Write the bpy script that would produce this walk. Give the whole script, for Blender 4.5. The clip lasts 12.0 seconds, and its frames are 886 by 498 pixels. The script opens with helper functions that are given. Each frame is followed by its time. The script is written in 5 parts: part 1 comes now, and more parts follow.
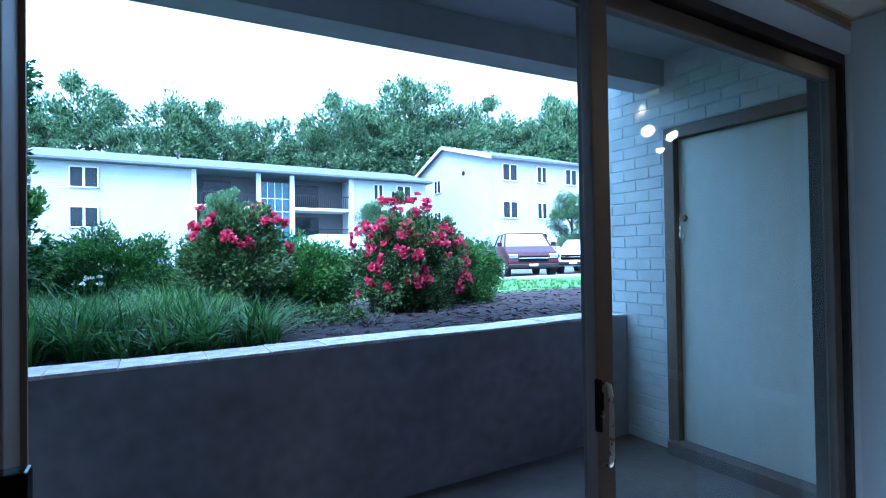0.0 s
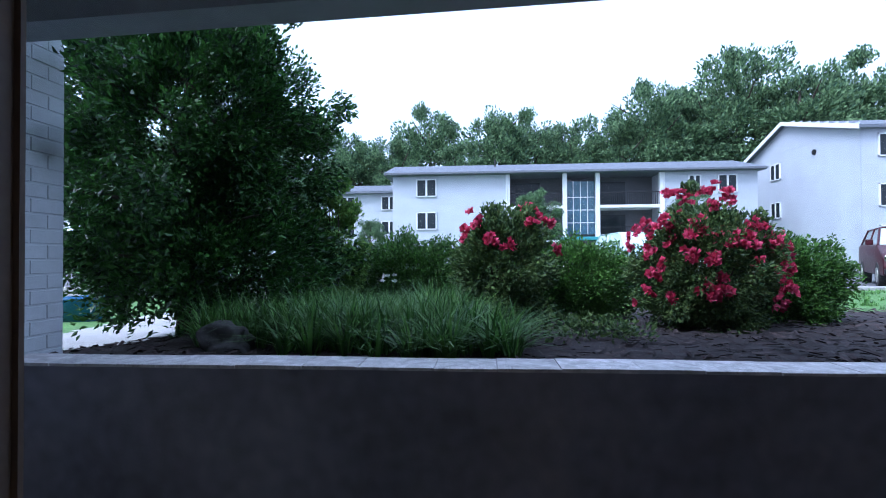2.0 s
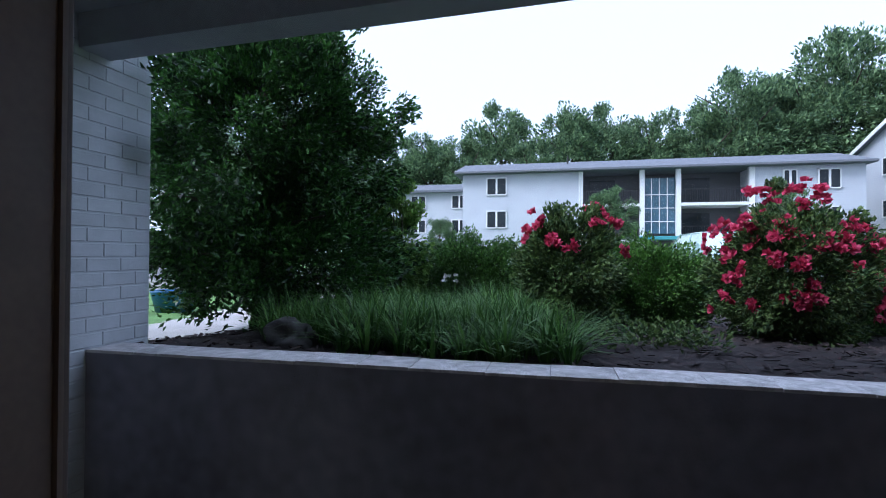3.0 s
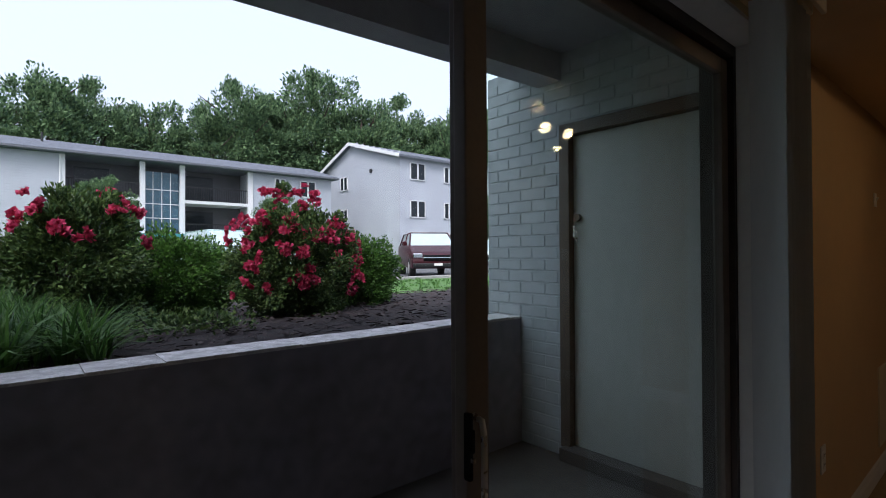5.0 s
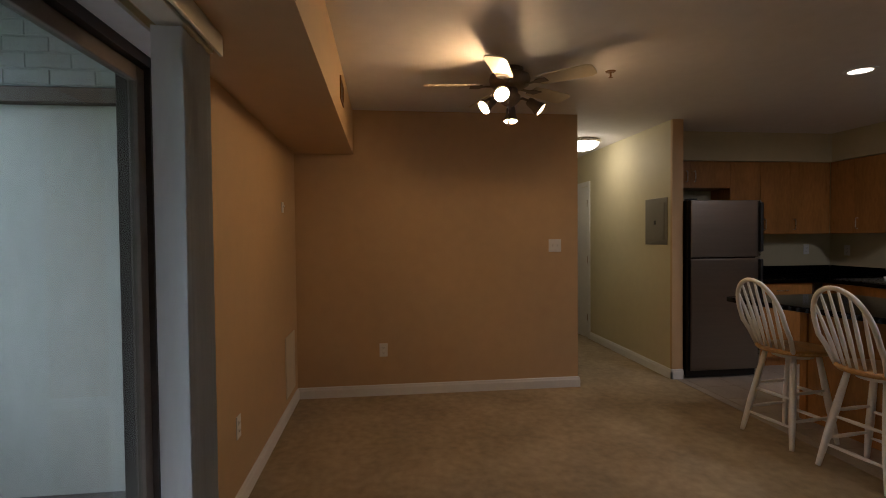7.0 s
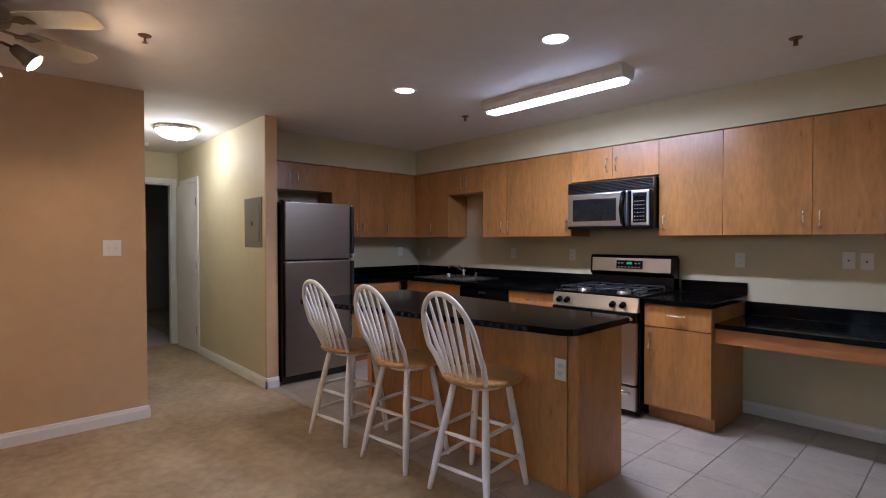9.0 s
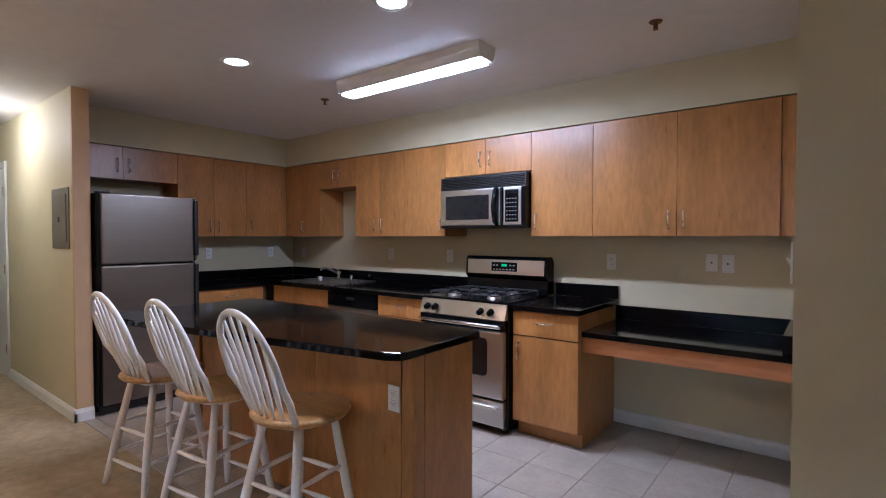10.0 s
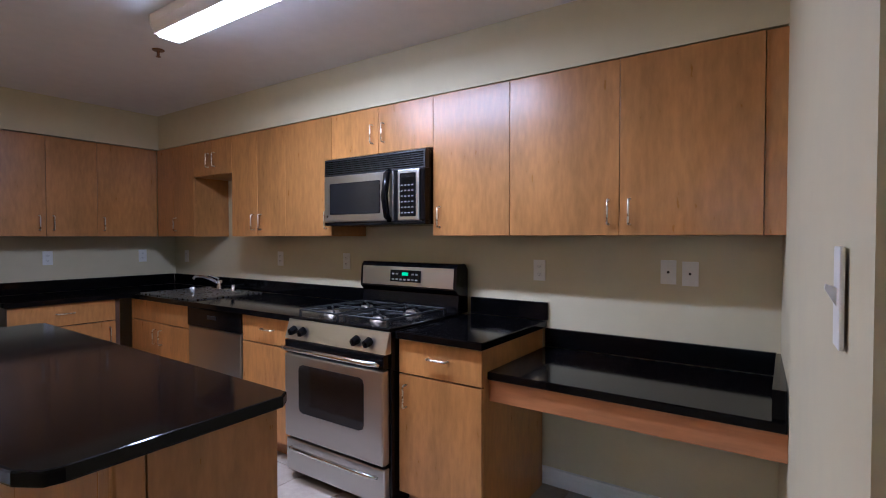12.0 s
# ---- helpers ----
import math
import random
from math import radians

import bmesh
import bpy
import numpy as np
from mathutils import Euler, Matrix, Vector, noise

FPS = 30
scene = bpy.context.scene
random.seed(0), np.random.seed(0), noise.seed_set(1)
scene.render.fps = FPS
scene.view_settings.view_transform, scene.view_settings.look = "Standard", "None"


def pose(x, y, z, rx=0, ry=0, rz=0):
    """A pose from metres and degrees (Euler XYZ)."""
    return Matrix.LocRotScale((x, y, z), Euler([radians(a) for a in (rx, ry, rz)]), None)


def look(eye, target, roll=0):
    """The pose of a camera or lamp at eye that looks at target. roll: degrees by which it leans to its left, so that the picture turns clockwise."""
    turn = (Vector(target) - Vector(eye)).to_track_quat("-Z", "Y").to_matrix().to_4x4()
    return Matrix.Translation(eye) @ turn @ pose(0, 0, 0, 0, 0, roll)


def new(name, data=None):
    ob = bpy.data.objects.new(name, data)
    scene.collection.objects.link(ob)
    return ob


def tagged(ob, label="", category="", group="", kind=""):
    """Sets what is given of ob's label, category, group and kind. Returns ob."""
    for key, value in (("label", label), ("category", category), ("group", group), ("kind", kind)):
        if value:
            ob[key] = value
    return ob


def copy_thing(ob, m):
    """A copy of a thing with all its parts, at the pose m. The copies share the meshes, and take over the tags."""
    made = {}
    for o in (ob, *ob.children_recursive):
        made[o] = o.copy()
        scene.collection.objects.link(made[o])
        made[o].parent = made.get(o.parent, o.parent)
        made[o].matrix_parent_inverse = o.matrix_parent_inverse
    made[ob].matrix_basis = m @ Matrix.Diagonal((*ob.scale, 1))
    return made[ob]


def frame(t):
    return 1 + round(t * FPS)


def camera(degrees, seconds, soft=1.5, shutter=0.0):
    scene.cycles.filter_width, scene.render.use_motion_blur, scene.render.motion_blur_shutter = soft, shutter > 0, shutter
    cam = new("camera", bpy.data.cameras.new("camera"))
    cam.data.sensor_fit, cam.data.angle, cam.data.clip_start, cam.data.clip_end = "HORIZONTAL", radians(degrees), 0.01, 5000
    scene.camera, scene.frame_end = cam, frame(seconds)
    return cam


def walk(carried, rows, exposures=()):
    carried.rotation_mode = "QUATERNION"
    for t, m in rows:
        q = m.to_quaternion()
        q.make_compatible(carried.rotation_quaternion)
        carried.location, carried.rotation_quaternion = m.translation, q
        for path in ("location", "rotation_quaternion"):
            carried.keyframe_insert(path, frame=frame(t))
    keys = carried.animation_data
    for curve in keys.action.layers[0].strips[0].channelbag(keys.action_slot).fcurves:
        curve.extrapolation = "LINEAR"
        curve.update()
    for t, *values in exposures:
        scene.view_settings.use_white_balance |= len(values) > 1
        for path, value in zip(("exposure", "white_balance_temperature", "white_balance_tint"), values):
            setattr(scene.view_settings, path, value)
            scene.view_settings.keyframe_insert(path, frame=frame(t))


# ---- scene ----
cam = camera(83.2, 12.0, 1.0)
PATH = [
    (0, (0.657, 0.39, 1.309), (1.657, 2.122, 1.334), -0.9),
    (0.5, (0.778, 0.448, 1.323), (1.485, 2.319, 1.352), -0.7),
    (1, (0.864, 0.548, 1.325), (1.302, 2.499, 1.354), -0.5),
    (1.5, (0.959, 0.684, 1.332), (1.097, 2.679, 1.363), -0.4),
    (2, (1.081, 0.708, 1.348), (0.924, 2.702, 1.377), -0.3),
    (2.5, (1.173, 0.762, 1.377), (0.752, 2.718, 1.404), -0.3),
    (2.7, (1.172, 0.753, 1.375), (0.698, 2.696, 1.397), 0.3),
    (4.3, (1.0, 0.685, 1.303), (1.4, 2.644, 1.33), -0.2),
    (4.5, (0.975, 0.655, 1.299), (1.576, 2.563, 1.324), -0.3),
    (5, (0.947, 0.575, 1.302), (2.246, 2.096, 1.32), -0.3),
    (5.5, (0.984, 0.543, 1.295), (2.705, 1.562, 1.308), -0.3),
    (6, (0.968, 0.508, 1.315), (2.878, 1.101, 1.318), -0.6),
    (6.5, (0.961, 0.466, 1.338), (2.951, 0.658, 1.313), -0.6),
    (7, (0.938, 0.402, 1.375), (2.924, 0.169, 1.325), -0.5),
    (7.5, (0.932, 0.293, 1.347), (2.832, -0.331, 1.303), -0.5),
    (9.5, (1.009, -0.763, 1.342), (2.346, -2.249, 1.299), 0.0),
    (10, (1.0, -1.087, 1.366), (2.23, -2.663, 1.317), 0.0),
    (10.5, (1.036, -1.371, 1.346), (2.217, -2.985, 1.299), 0.1),
    (11, (1.096, -1.65, 1.349), (2.241, -3.289, 1.301), 0.0),
    (11.5, (1.112, -1.946, 1.36), (2.249, -3.591, 1.307), -0.1),
    (12, (1.154, -2.188, 1.361), (2.292, -3.832, 1.315), -0.0),
]
walk(cam, [(t, look(eye, target, roll)) for t, eye, target, roll in PATH],
     [(0.0, 3.5, 4150, 2), (1.0, 2.95, 4500, 5), (2.0, 2.45, 5000, 11), (4.5, 2.0, 5850, 11), (5.5, 1.9, 6200, 11), (6.0, 2.3, 6200, 12), (6.5, 3.05, 6250, 13), (7.5, 4.0, 6050, 16), (9.5, 5.05, 5000, 18), (12.0, 5.15, 4950, 18)])

# ---- world, sun and lamps ----
world = bpy.data.worlds.new("overcast_sky")
scene.world = world
world.use_nodes = True
wn = world.node_tree.nodes
sky = wn.new("ShaderNodeTexSky")
sky.sky_type, sky.sun_disc = "NISHITA", False
sky.sun_elevation, sky.sun_rotation = radians(50), radians(229)
sky.air_density, sky.dust_density, sky.ozone_density = 1.0, 6.0, 1.0
cloud = wn.new("ShaderNodeMix")             # a closed cloud layer before the blue
cloud.data_type = "RGBA"
cloud.inputs["Factor"].default_value = 0.8
cloud.inputs["B"].default_value = (2.3, 2.4, 2.6, 1)
world.node_tree.links.new(sky.outputs[0], cloud.inputs["A"])
world.node_tree.links.new(cloud.outputs["Result"], wn["Background"].inputs[0])
wn["Background"].inputs[1].default_value = 0.15


def lamp(name, kind, loc, energy, color, target=None, size=None, size_y=None, radius=None, spot=None, blend=0.5):
    d = bpy.data.lights.new(name, kind)
    d.energy, d.color = energy, color
    if size is not None:
        d.size = size
        if size_y is not None:
            d.shape, d.size_y = "RECTANGLE", size_y
    if radius is not None:
        d.shadow_soft_size = radius
    if spot is not None:
        d.spot_size, d.spot_blend = radians(spot), blend
    ob = new(name, d)
    ob.matrix_world = look(loc, target) if target else pose(*loc)
    return ob


SUN = lamp("sun", "SUN", (0, 0, 30), 0.95, (1.0, 0.97, 0.93), (19, 16, 0))
SUN.data.angle = radians(25)

WARM, WHITE = (1.0, 0.59, 0.26), (1.0, 0.86, 0.70)
TUBE = (0.92, 0.93, 1.0)
FAN = (4.14, -0.42)          # fan axis
# lamp heads of the fan: where each bulb's face sits, off the fan's axis and up, and the way its cup and its beam are turned
HEADS = [((-0.19, 0.10, 2.245), (-0.82, 0.42, 0.2), (-0.5, 0.80, 0.22), 0.62, 138), ((0.0, 0.175, 2.205), (-0.25, 0.75, -0.62), (-0.25, 0.75, -0.62), 0.42, 172),
         ((0.15, -0.045, 2.155), (-0.12, 0.05, -0.99), (-0.12, 0.05, -0.99), 0.42, 172), ((0.02, -0.215, 2.205), (-0.2, -0.75, -0.62), (-0.2, -0.75, -0.62), 0.42, 172)]
for (x, y, z), way, beam, watts, cone in HEADS:
    at = Vector((FAN[0] + x, FAN[1] + y, z)) + Vector(way).normalized() * 0.012
    lamp("fan_bulb_light", "SPOT", at, watts, WARM, at + Vector(beam), radius=0.015, spot=cone, blend=0.25)
CANS = [(3.95, -2.77), (2.63, -2.79)]
for x, y in CANS:
    lamp("downlight_beam", "SPOT", (x, y, 2.44), 1.6, WHITE, (x, y, 0), radius=0.06, spot=104, blend=0.75)
lamp("tube_light", "AREA", (3.16, -3.49, 2.350), 1.15, TUBE, (3.16, -3.49, 0), size=1.14, size_y=0.09)
lamp("hall_dome_light", "POINT", (6.45, -1.86, 2.27), 0.50, (1.0, 0.90, 0.70), radius=0.10)


# ---- materials ----
def mat(name, color, rough=0.6, metal=0.0, var=0.12, scale=6.0, stretch=(1, 1, 1), bump=0.0, bscale=60.0, spec=0.5, coord="Object", isl=0.0, obr=0.0, color2=None, emit=0.0, coat=0.0, fine=0.0):
    """A procedural surface: colour varied at two scales, with fine relief."""
    m = bpy.data.materials.new(name)
    m.use_nodes = True
    nt = m.node_tree
    n, l = nt.nodes, nt.links
    b = n["Principled BSDF"]
    b.inputs["Roughness"].default_value = rough
    b.inputs["Metallic"].default_value = metal
    b.inputs["Specular IOR Level"].default_value = spec
    b.inputs["Coat Weight"].default_value = coat
    tc = n.new("ShaderNodeTexCoord")
    mp = n.new("ShaderNodeMapping")
    mp.inputs["Scale"].default_value = stretch
    l.new(tc.outputs[coord], mp.inputs[0])
    if obr:                                   # each piece is cut from another place of the pattern
        oi, mul = n.new("ShaderNodeObjectInfo"), n.new("ShaderNodeVectorMath")
        mul.operation = "SCALE"
        cmb = n.new("ShaderNodeCombineXYZ")
        for k in range(3):
            l.new(oi.outputs["Random"], cmb.inputs[k])
        l.new(cmb.outputs[0], mul.inputs[0])
        mul.inputs["Scale"].default_value = 37.0
        l.new(mul.outputs[0], mp.inputs["Location"])
    n1 = n.new("ShaderNodeTexNoise")
    n1.inputs["Scale"].default_value, n1.inputs["Detail"].default_value = scale, 6.0
    n2 = n.new("ShaderNodeTexNoise")
    n2.inputs["Scale"].default_value, n2.inputs["Detail"].default_value = scale * 7.3, 4.0
    l.new(mp.outputs[0], n1.inputs["Vector"])
    l.new(mp.outputs[0], n2.inputs["Vector"])
    mix = n.new("ShaderNodeMath")
    mix.operation = "MULTIPLY_ADD"
    mix.inputs[1].default_value = 0.45
    l.new(n2.outputs["Fac"], mix.inputs[0])
    half = n.new("ShaderNodeMath")
    half.operation = "MULTIPLY"
    half.inputs[1].default_value = 0.55
    l.new(n1.outputs["Fac"], half.inputs[0])
    l.new(half.outputs[0], mix.inputs[2])
    ramp = n.new("ShaderNodeValToRGB")
    c2 = color2 or tuple(c * (1 + var) for c in color)
    c1 = tuple(c * (1 - var) for c in color)
    ramp.color_ramp.elements[0].position, ramp.color_ramp.elements[0].color = 0.36, (*c1, 1)
    ramp.color_ramp.elements[1].position, ramp.color_ramp.elements[1].color = 0.64, (*c2, 1)
    l.new(mix.outputs[0], ramp.inputs[0])
    out = ramp.outputs[0]
    if isl or obr:
        src = n.new("ShaderNodeNewGeometry").outputs["Random Per Island"] if isl else n.new("ShaderNodeObjectInfo").outputs["Random"]
        amt = isl or obr
        mr = n.new("ShaderNodeMapRange")
        mr.inputs["To Min"].default_value, mr.inputs["To Max"].default_value = 1 - amt, 1 + amt
        l.new(src, mr.inputs["Value"])
        hv = n.new("ShaderNodeHueSaturation")
        l.new(out, hv.inputs["Color"])
        l.new(mr.outputs[0], hv.inputs["Value"])
        out = hv.outputs[0]
    l.new(out, b.inputs["Base Color"])
    rr = n.new("ShaderNodeMapRange")
    rr.inputs["To Min"].default_value, rr.inputs["To Max"].default_value = max(rough - 0.06, 0.02), min(rough + 0.06, 1)
    l.new(n2.outputs["Fac"], rr.inputs["Value"])
    l.new(rr.outputs[0], b.inputs["Roughness"])
    if bump:
        nb = n.new("ShaderNodeTexNoise")
        nb.inputs["Scale"].default_value, nb.inputs["Detail"].default_value = bscale, 5.0
        l.new(mp.outputs[0], nb.inputs["Vector"])
        bp = n.new("ShaderNodeBump")
        bp.inputs["Strength"].default_value, bp.inputs["Distance"].default_value = bump, 0.004
        l.new(nb.outputs["Fac"], bp.inputs["Height"])
        l.new(bp.outputs[0], b.inputs["Normal"])
    if emit:
        b.inputs["Emission Color"].default_value = (*color, 1)
        b.inputs["Emission Strength"].default_value = emit
    return m


def clear(name, tint, rough, see):
    """A thin see-through sheet: mostly transparent, with the gloss that Fresnel gives."""
    m = bpy.data.materials.new(name)
    m.use_nodes = True
    n, l = m.node_tree.nodes, m.node_tree.links
    n.remove(n["Principled BSDF"])
    tr, gl, fr, mx = n.new("ShaderNodeBsdfTransparent"), n.new("ShaderNodeBsdfGlossy"), n.new("ShaderNodeLayerWeight"), n.new("ShaderNodeMixShader")
    pw, ma = n.new("ShaderNodeMath"), n.new("ShaderNodeMath")
    pw.operation, pw.inputs[1].default_value = "POWER", 5.0
    ma.operation, ma.inputs[1].default_value, ma.inputs[2].default_value = "MULTIPLY_ADD", see, see * 0.045
    fr.inputs["Blend"].default_value = 0.5
    tr.inputs[0].default_value = (*tint, 1)
    gl.inputs["Roughness"].default_value = rough
    l.new(fr.outputs["Facing"], pw.inputs[0])
    l.new(pw.outputs[0], ma.inputs[0])
    l.new(ma.outputs[0], mx.inputs[0])
    l.new(tr.outputs[0], mx.inputs[1])
    l.new(gl.outputs[0], mx.inputs[2])
    l.new(mx.outputs[0], n["Material Output"].inputs[0])
    return m


def leafy(name, dark, light, rough=0.5):
    m = bpy.data.materials.new(name)
    m.use_nodes = True
    n, l = m.node_tree.nodes, m.node_tree.links
    b = n["Principled BSDF"]
    b.inputs["Roughness"].default_value = rough
    b.inputs["Specular IOR Level"].default_value = 0.35
    g = n.new("ShaderNodeNewGeometry")
    r = n.new("ShaderNodeValToRGB")
    r.color_ramp.elements[0].color, r.color_ramp.elements[1].color = (*dark, 1), (*light, 1)
    l.new(g.outputs["Random Per Island"], r.inputs[0])
    l.new(r.outputs[0], b.inputs["Base Color"])
    t, mx = n.new("ShaderNodeBsdfTranslucent"), n.new("ShaderNodeMixShader")
    mx.inputs[0].default_value = 0.25
    l.new(r.outputs[0], t.inputs[0])
    l.new(b.outputs[0], mx.inputs[1])
    l.new(t.outputs[0], mx.inputs[2])
    l.new(mx.outputs[0], n["Material Output"].inputs[0])
    return m


M_TAN = mat("tan_wall_paint", (0.53, 0.36, 0.195), 0.65, var=0.05, scale=1.3, bump=0.12, bscale=220)
M_CREAM = mat("cream_wall_paint", (0.565, 0.50, 0.325), 0.65, var=0.04, scale=1.3, bump=0.12, bscale=220)
M_CEIL = mat("ceiling_paint", (0.73, 0.70, 0.675), 0.8, var=0.04, scale=1.5, bump=0.15, bscale=180)
M_TRIM = mat("white_trim_paint", (0.72, 0.71, 0.69), 0.4, var=0.04, scale=5, bump=0.05)
M_CARPET = mat("beige_carpet", (0.385, 0.302, 0.196), 0.95, var=0.22, scale=2.2, bump=1.0, bscale=420, spec=0.1)
M_TILE = mat("beige_floor_tile", (0.35, 0.30, 0.245), 0.35, var=0.13, scale=5, bump=0.06, bscale=40, obr=0.05)
M_GROUT = mat("grey_grout", (0.40, 0.365, 0.315), 0.9, var=0.15, scale=20)
M_WOOD = mat("maple_veneer", (0.40, 0.182, 0.050), 0.30, var=0.21, scale=2.6, stretch=(2.4, 2.4, 0.6), bump=0.05, bscale=90, obr=0.09)
M_GAPSHADE = mat("cabinet_gap_shade", (0.07, 0.032, 0.016), 0.7, var=0.1)
M_RAIL = mat("maple_apron", (0.42, 0.17, 0.06), 0.34, var=0.2, scale=3.0, stretch=(0.3, 2, 2))
M_GRAN = mat("black_granite", (0.0022, 0.0021, 0.0024), 0.085, var=0.8, scale=90, spec=0.17)
M_STEEL = mat("brushed_steel", (0.52, 0.515, 0.50), 0.31, metal=1.0, var=0.02, scale=0.6, stretch=(0.5, 0.5, 5))
M_FRSTEEL = mat("fridge_steel", (0.235, 0.205, 0.175), 0.33, metal=0.9, var=0.05, scale=2, stretch=(1, 1, 20))
M_CHROME = mat("chrome", (0.75, 0.75, 0.75), 0.12, metal=1.0, var=0.03)
M_NICKEL = mat("satin_nickel", (0.68, 0.64, 0.58), 0.28, metal=1.0, var=0.05)
M_BLACK = mat("black_enamel", (0.003, 0.003, 0.0035), 0.16, var=0.2, scale=20, spec=0.2)
M_BLKPL = mat("black_plastic", (0.008, 0.008, 0.009), 0.42, var=0.2, scale=30)
M_IRON = mat("cast_iron", (0.010, 0.010, 0.010), 0.55, var=0.3, scale=60, bump=0.3)
M_OVENGL = mat("dark_oven_glass", (0.01, 0.008, 0.008), 0.06, var=0.2, scale=8, spec=0.35)
M_MWGL = mat("microwave_window", (0.010, 0.010, 0.011), 0.15, var=0.1, scale=8, spec=0.35)
M_PLATE = mat("white_plastic", (0.74, 0.73, 0.70), 0.35, var=0.03, scale=12)
M_SLOT = mat("dark_slot", (0.03, 0.03, 0.03), 0.6, var=0.1)
M_GREEN = mat("green_digits", (0.02, 0.45, 0.16), 0.4, var=0.02, emit=0.005)
M_WHPAINT = mat("white_stool_paint", (0.84, 0.83, 0.82), 0.32, var=0.06, scale=14, bump=0.05)
M_SEAT = mat("honey_pine_seat", (0.50, 0.285, 0.10), 0.3, var=0.32, scale=4, stretch=(0.6, 5, 3), bump=0.05)
M_BRONZE = mat("bronze_frame", (0.055, 0.042, 0.036), 0.42, metal=0.4, var=0.15, scale=15)
M_BRONZE2 = mat("dark_door_frame_paint", (0.15, 0.115, 0.092), 0.5, var=0.12, scale=10)
M_GLASS = clear("door_glass", (0.88, 0.94, 0.92), 0.0, 0.8)
M_PANE = mat("dark_window_glass", (0.02, 0.025, 0.03), 0.12, var=0.2, scale=2, spec=0.2)
M_GUTTER = mat("grey_gutter", (0.12, 0.125, 0.145), 0.6, var=0.05)
M_SCREEN = clear("insect_screen", (0.88, 0.89, 0.91), 0.6, 0.1)
M_BLIND = mat("vinyl_blind", (0.60, 0.60, 0.61), 0.5, var=0.05, scale=6, stretch=(1, 1, 0.2), obr=0.05)
M_VALANCE = mat("cream_headrail", (0.62, 0.55, 0.42), 0.45, var=0.04)
M_BRICK = mat("painted_brick", (0.57, 0.60, 0.63), 0.75, var=0.12, scale=9, bump=0.55, bscale=70, obr=0.07)
M_MORTAR = mat("painted_mortar", (0.55, 0.58, 0.61), 0.9, var=0.15, scale=20, bump=0.5, bscale=90)
M_STUCCO = mat("grey_parapet_paint", (0.265, 0.252, 0.305), 0.85, var=0.28, scale=1.6, bump=0.45, bscale=50)
M_CAP = mat("pale_concrete_cap", (0.66, 0.63, 0.63), 0.85, var=0.38, scale=16, bump=0.5, bscale=60, obr=0.06)
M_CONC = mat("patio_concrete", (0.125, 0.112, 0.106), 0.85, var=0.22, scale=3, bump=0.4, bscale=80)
M_PCEIL = mat("patio_ceiling_paint", (0.38, 0.385, 0.42), 0.8, var=0.1, scale=3, bump=0.2)
M_BTN = mat("grey_buttons", (0.15, 0.15, 0.15), 0.5, var=0.05)
M_PSOFFIT = mat("balcony_soffit_paint", (0.45, 0.46, 0.52), 0.8, var=0.1, scale=3, bump=0.2)
M_SDOOR = mat("storage_door_paint", (0.60, 0.615, 0.585), 0.45, var=0.06, scale=3, stretch=(1, 1, 0.4))
M_SIDING = mat("white_siding", (0.41, 0.43, 0.475), 0.6, var=0.08, scale=0.8)
M_ROOF = mat("grey_shingle", (0.115, 0.125, 0.15), 0.9, var=0.2, scale=3, bump=0.3, bscale=12)
M_BTRIM = mat("building_trim", (0.66, 0.66, 0.68), 0.6, var=0.04)
# wall colour darkened to hold the shade inside the balcony recesses
M_BSHADE = mat("porch_shadow_wall", (0.10, 0.10, 0.11), 0.8, var=0.1)
M_MULCH = mat("bark_mulch", (0.022, 0.015, 0.016), 0.95, var=0.5, scale=28, bump=1.0, bscale=50)
M_CHIP = mat("mulch_chip", (0.044, 0.031, 0.031), 0.9, var=0.3, scale=20, isl=0.55)
M_LAWN = mat("lawn", (0.075, 0.16, 0.035), 0.95, var=0.35, scale=3, bump=1.0, bscale=45)
M_ASPH = mat("asphalt", (0.10, 0.10, 0.105), 0.9, var=0.15, scale=6, bump=0.4)
M_WALK = mat("concrete_walk", (0.33, 0.315, 0.31), 0.85, var=0.14, scale=4, bump=0.3)
M_ROCK = mat("grey_boulder", (0.07, 0.066, 0.066), 0.9, var=0.4, scale=8, bump=0.9, bscale=25)
M_BARK = mat("tree_bark", (0.06, 0.045, 0.035), 0.95, var=0.4, scale=9, stretch=(2, 2, 0.4), bump=0.9, bscale=30)
M_LHOLLY = leafy("evergreen_leaf", (0.006, 0.022, 0.008), (0.07, 0.175, 0.030), 0.34)
M_LHEDGE = leafy("boxwood_leaf", (0.016, 0.05, 0.010), (0.10, 0.215, 0.032))
M_LROSE = leafy("rose_leaf", (0.025, 0.06, 0.022), (0.14, 0.21, 0.06))
# paler and bluer than the near leaves: distance haze mixed into the colour
M_LFAR = leafy("hazy_far_leaf", (0.028, 0.066, 0.034), (0.17, 0.26, 0.115), 0.7)
M_LLIME = leafy("lime_leaf", (0.07, 0.15, 0.03), (0.22, 0.36, 0.07))
M_BLADE = leafy("liriope_blade", (0.022, 0.075, 0.014), (0.16, 0.315, 0.07), 0.45)
M_PETAL = leafy("rose_petal", (0.34, 0.015, 0.05), (0.66, 0.08, 0.18))
M_CARRED = mat("maroon_car_paint", (0.035, 0.003, 0.007), 0.4, metal=0.0, var=0.04, spec=0.25, coat=0.1)
M_CARWH = mat("white_car_paint", (0.72, 0.74, 0.76), 0.2, var=0.03, coat=0.7)
M_CARSIL = mat("silver_green_car_paint", (0.42, 0.55, 0.54), 0.22, metal=0.4, var=0.03, coat=0.6)
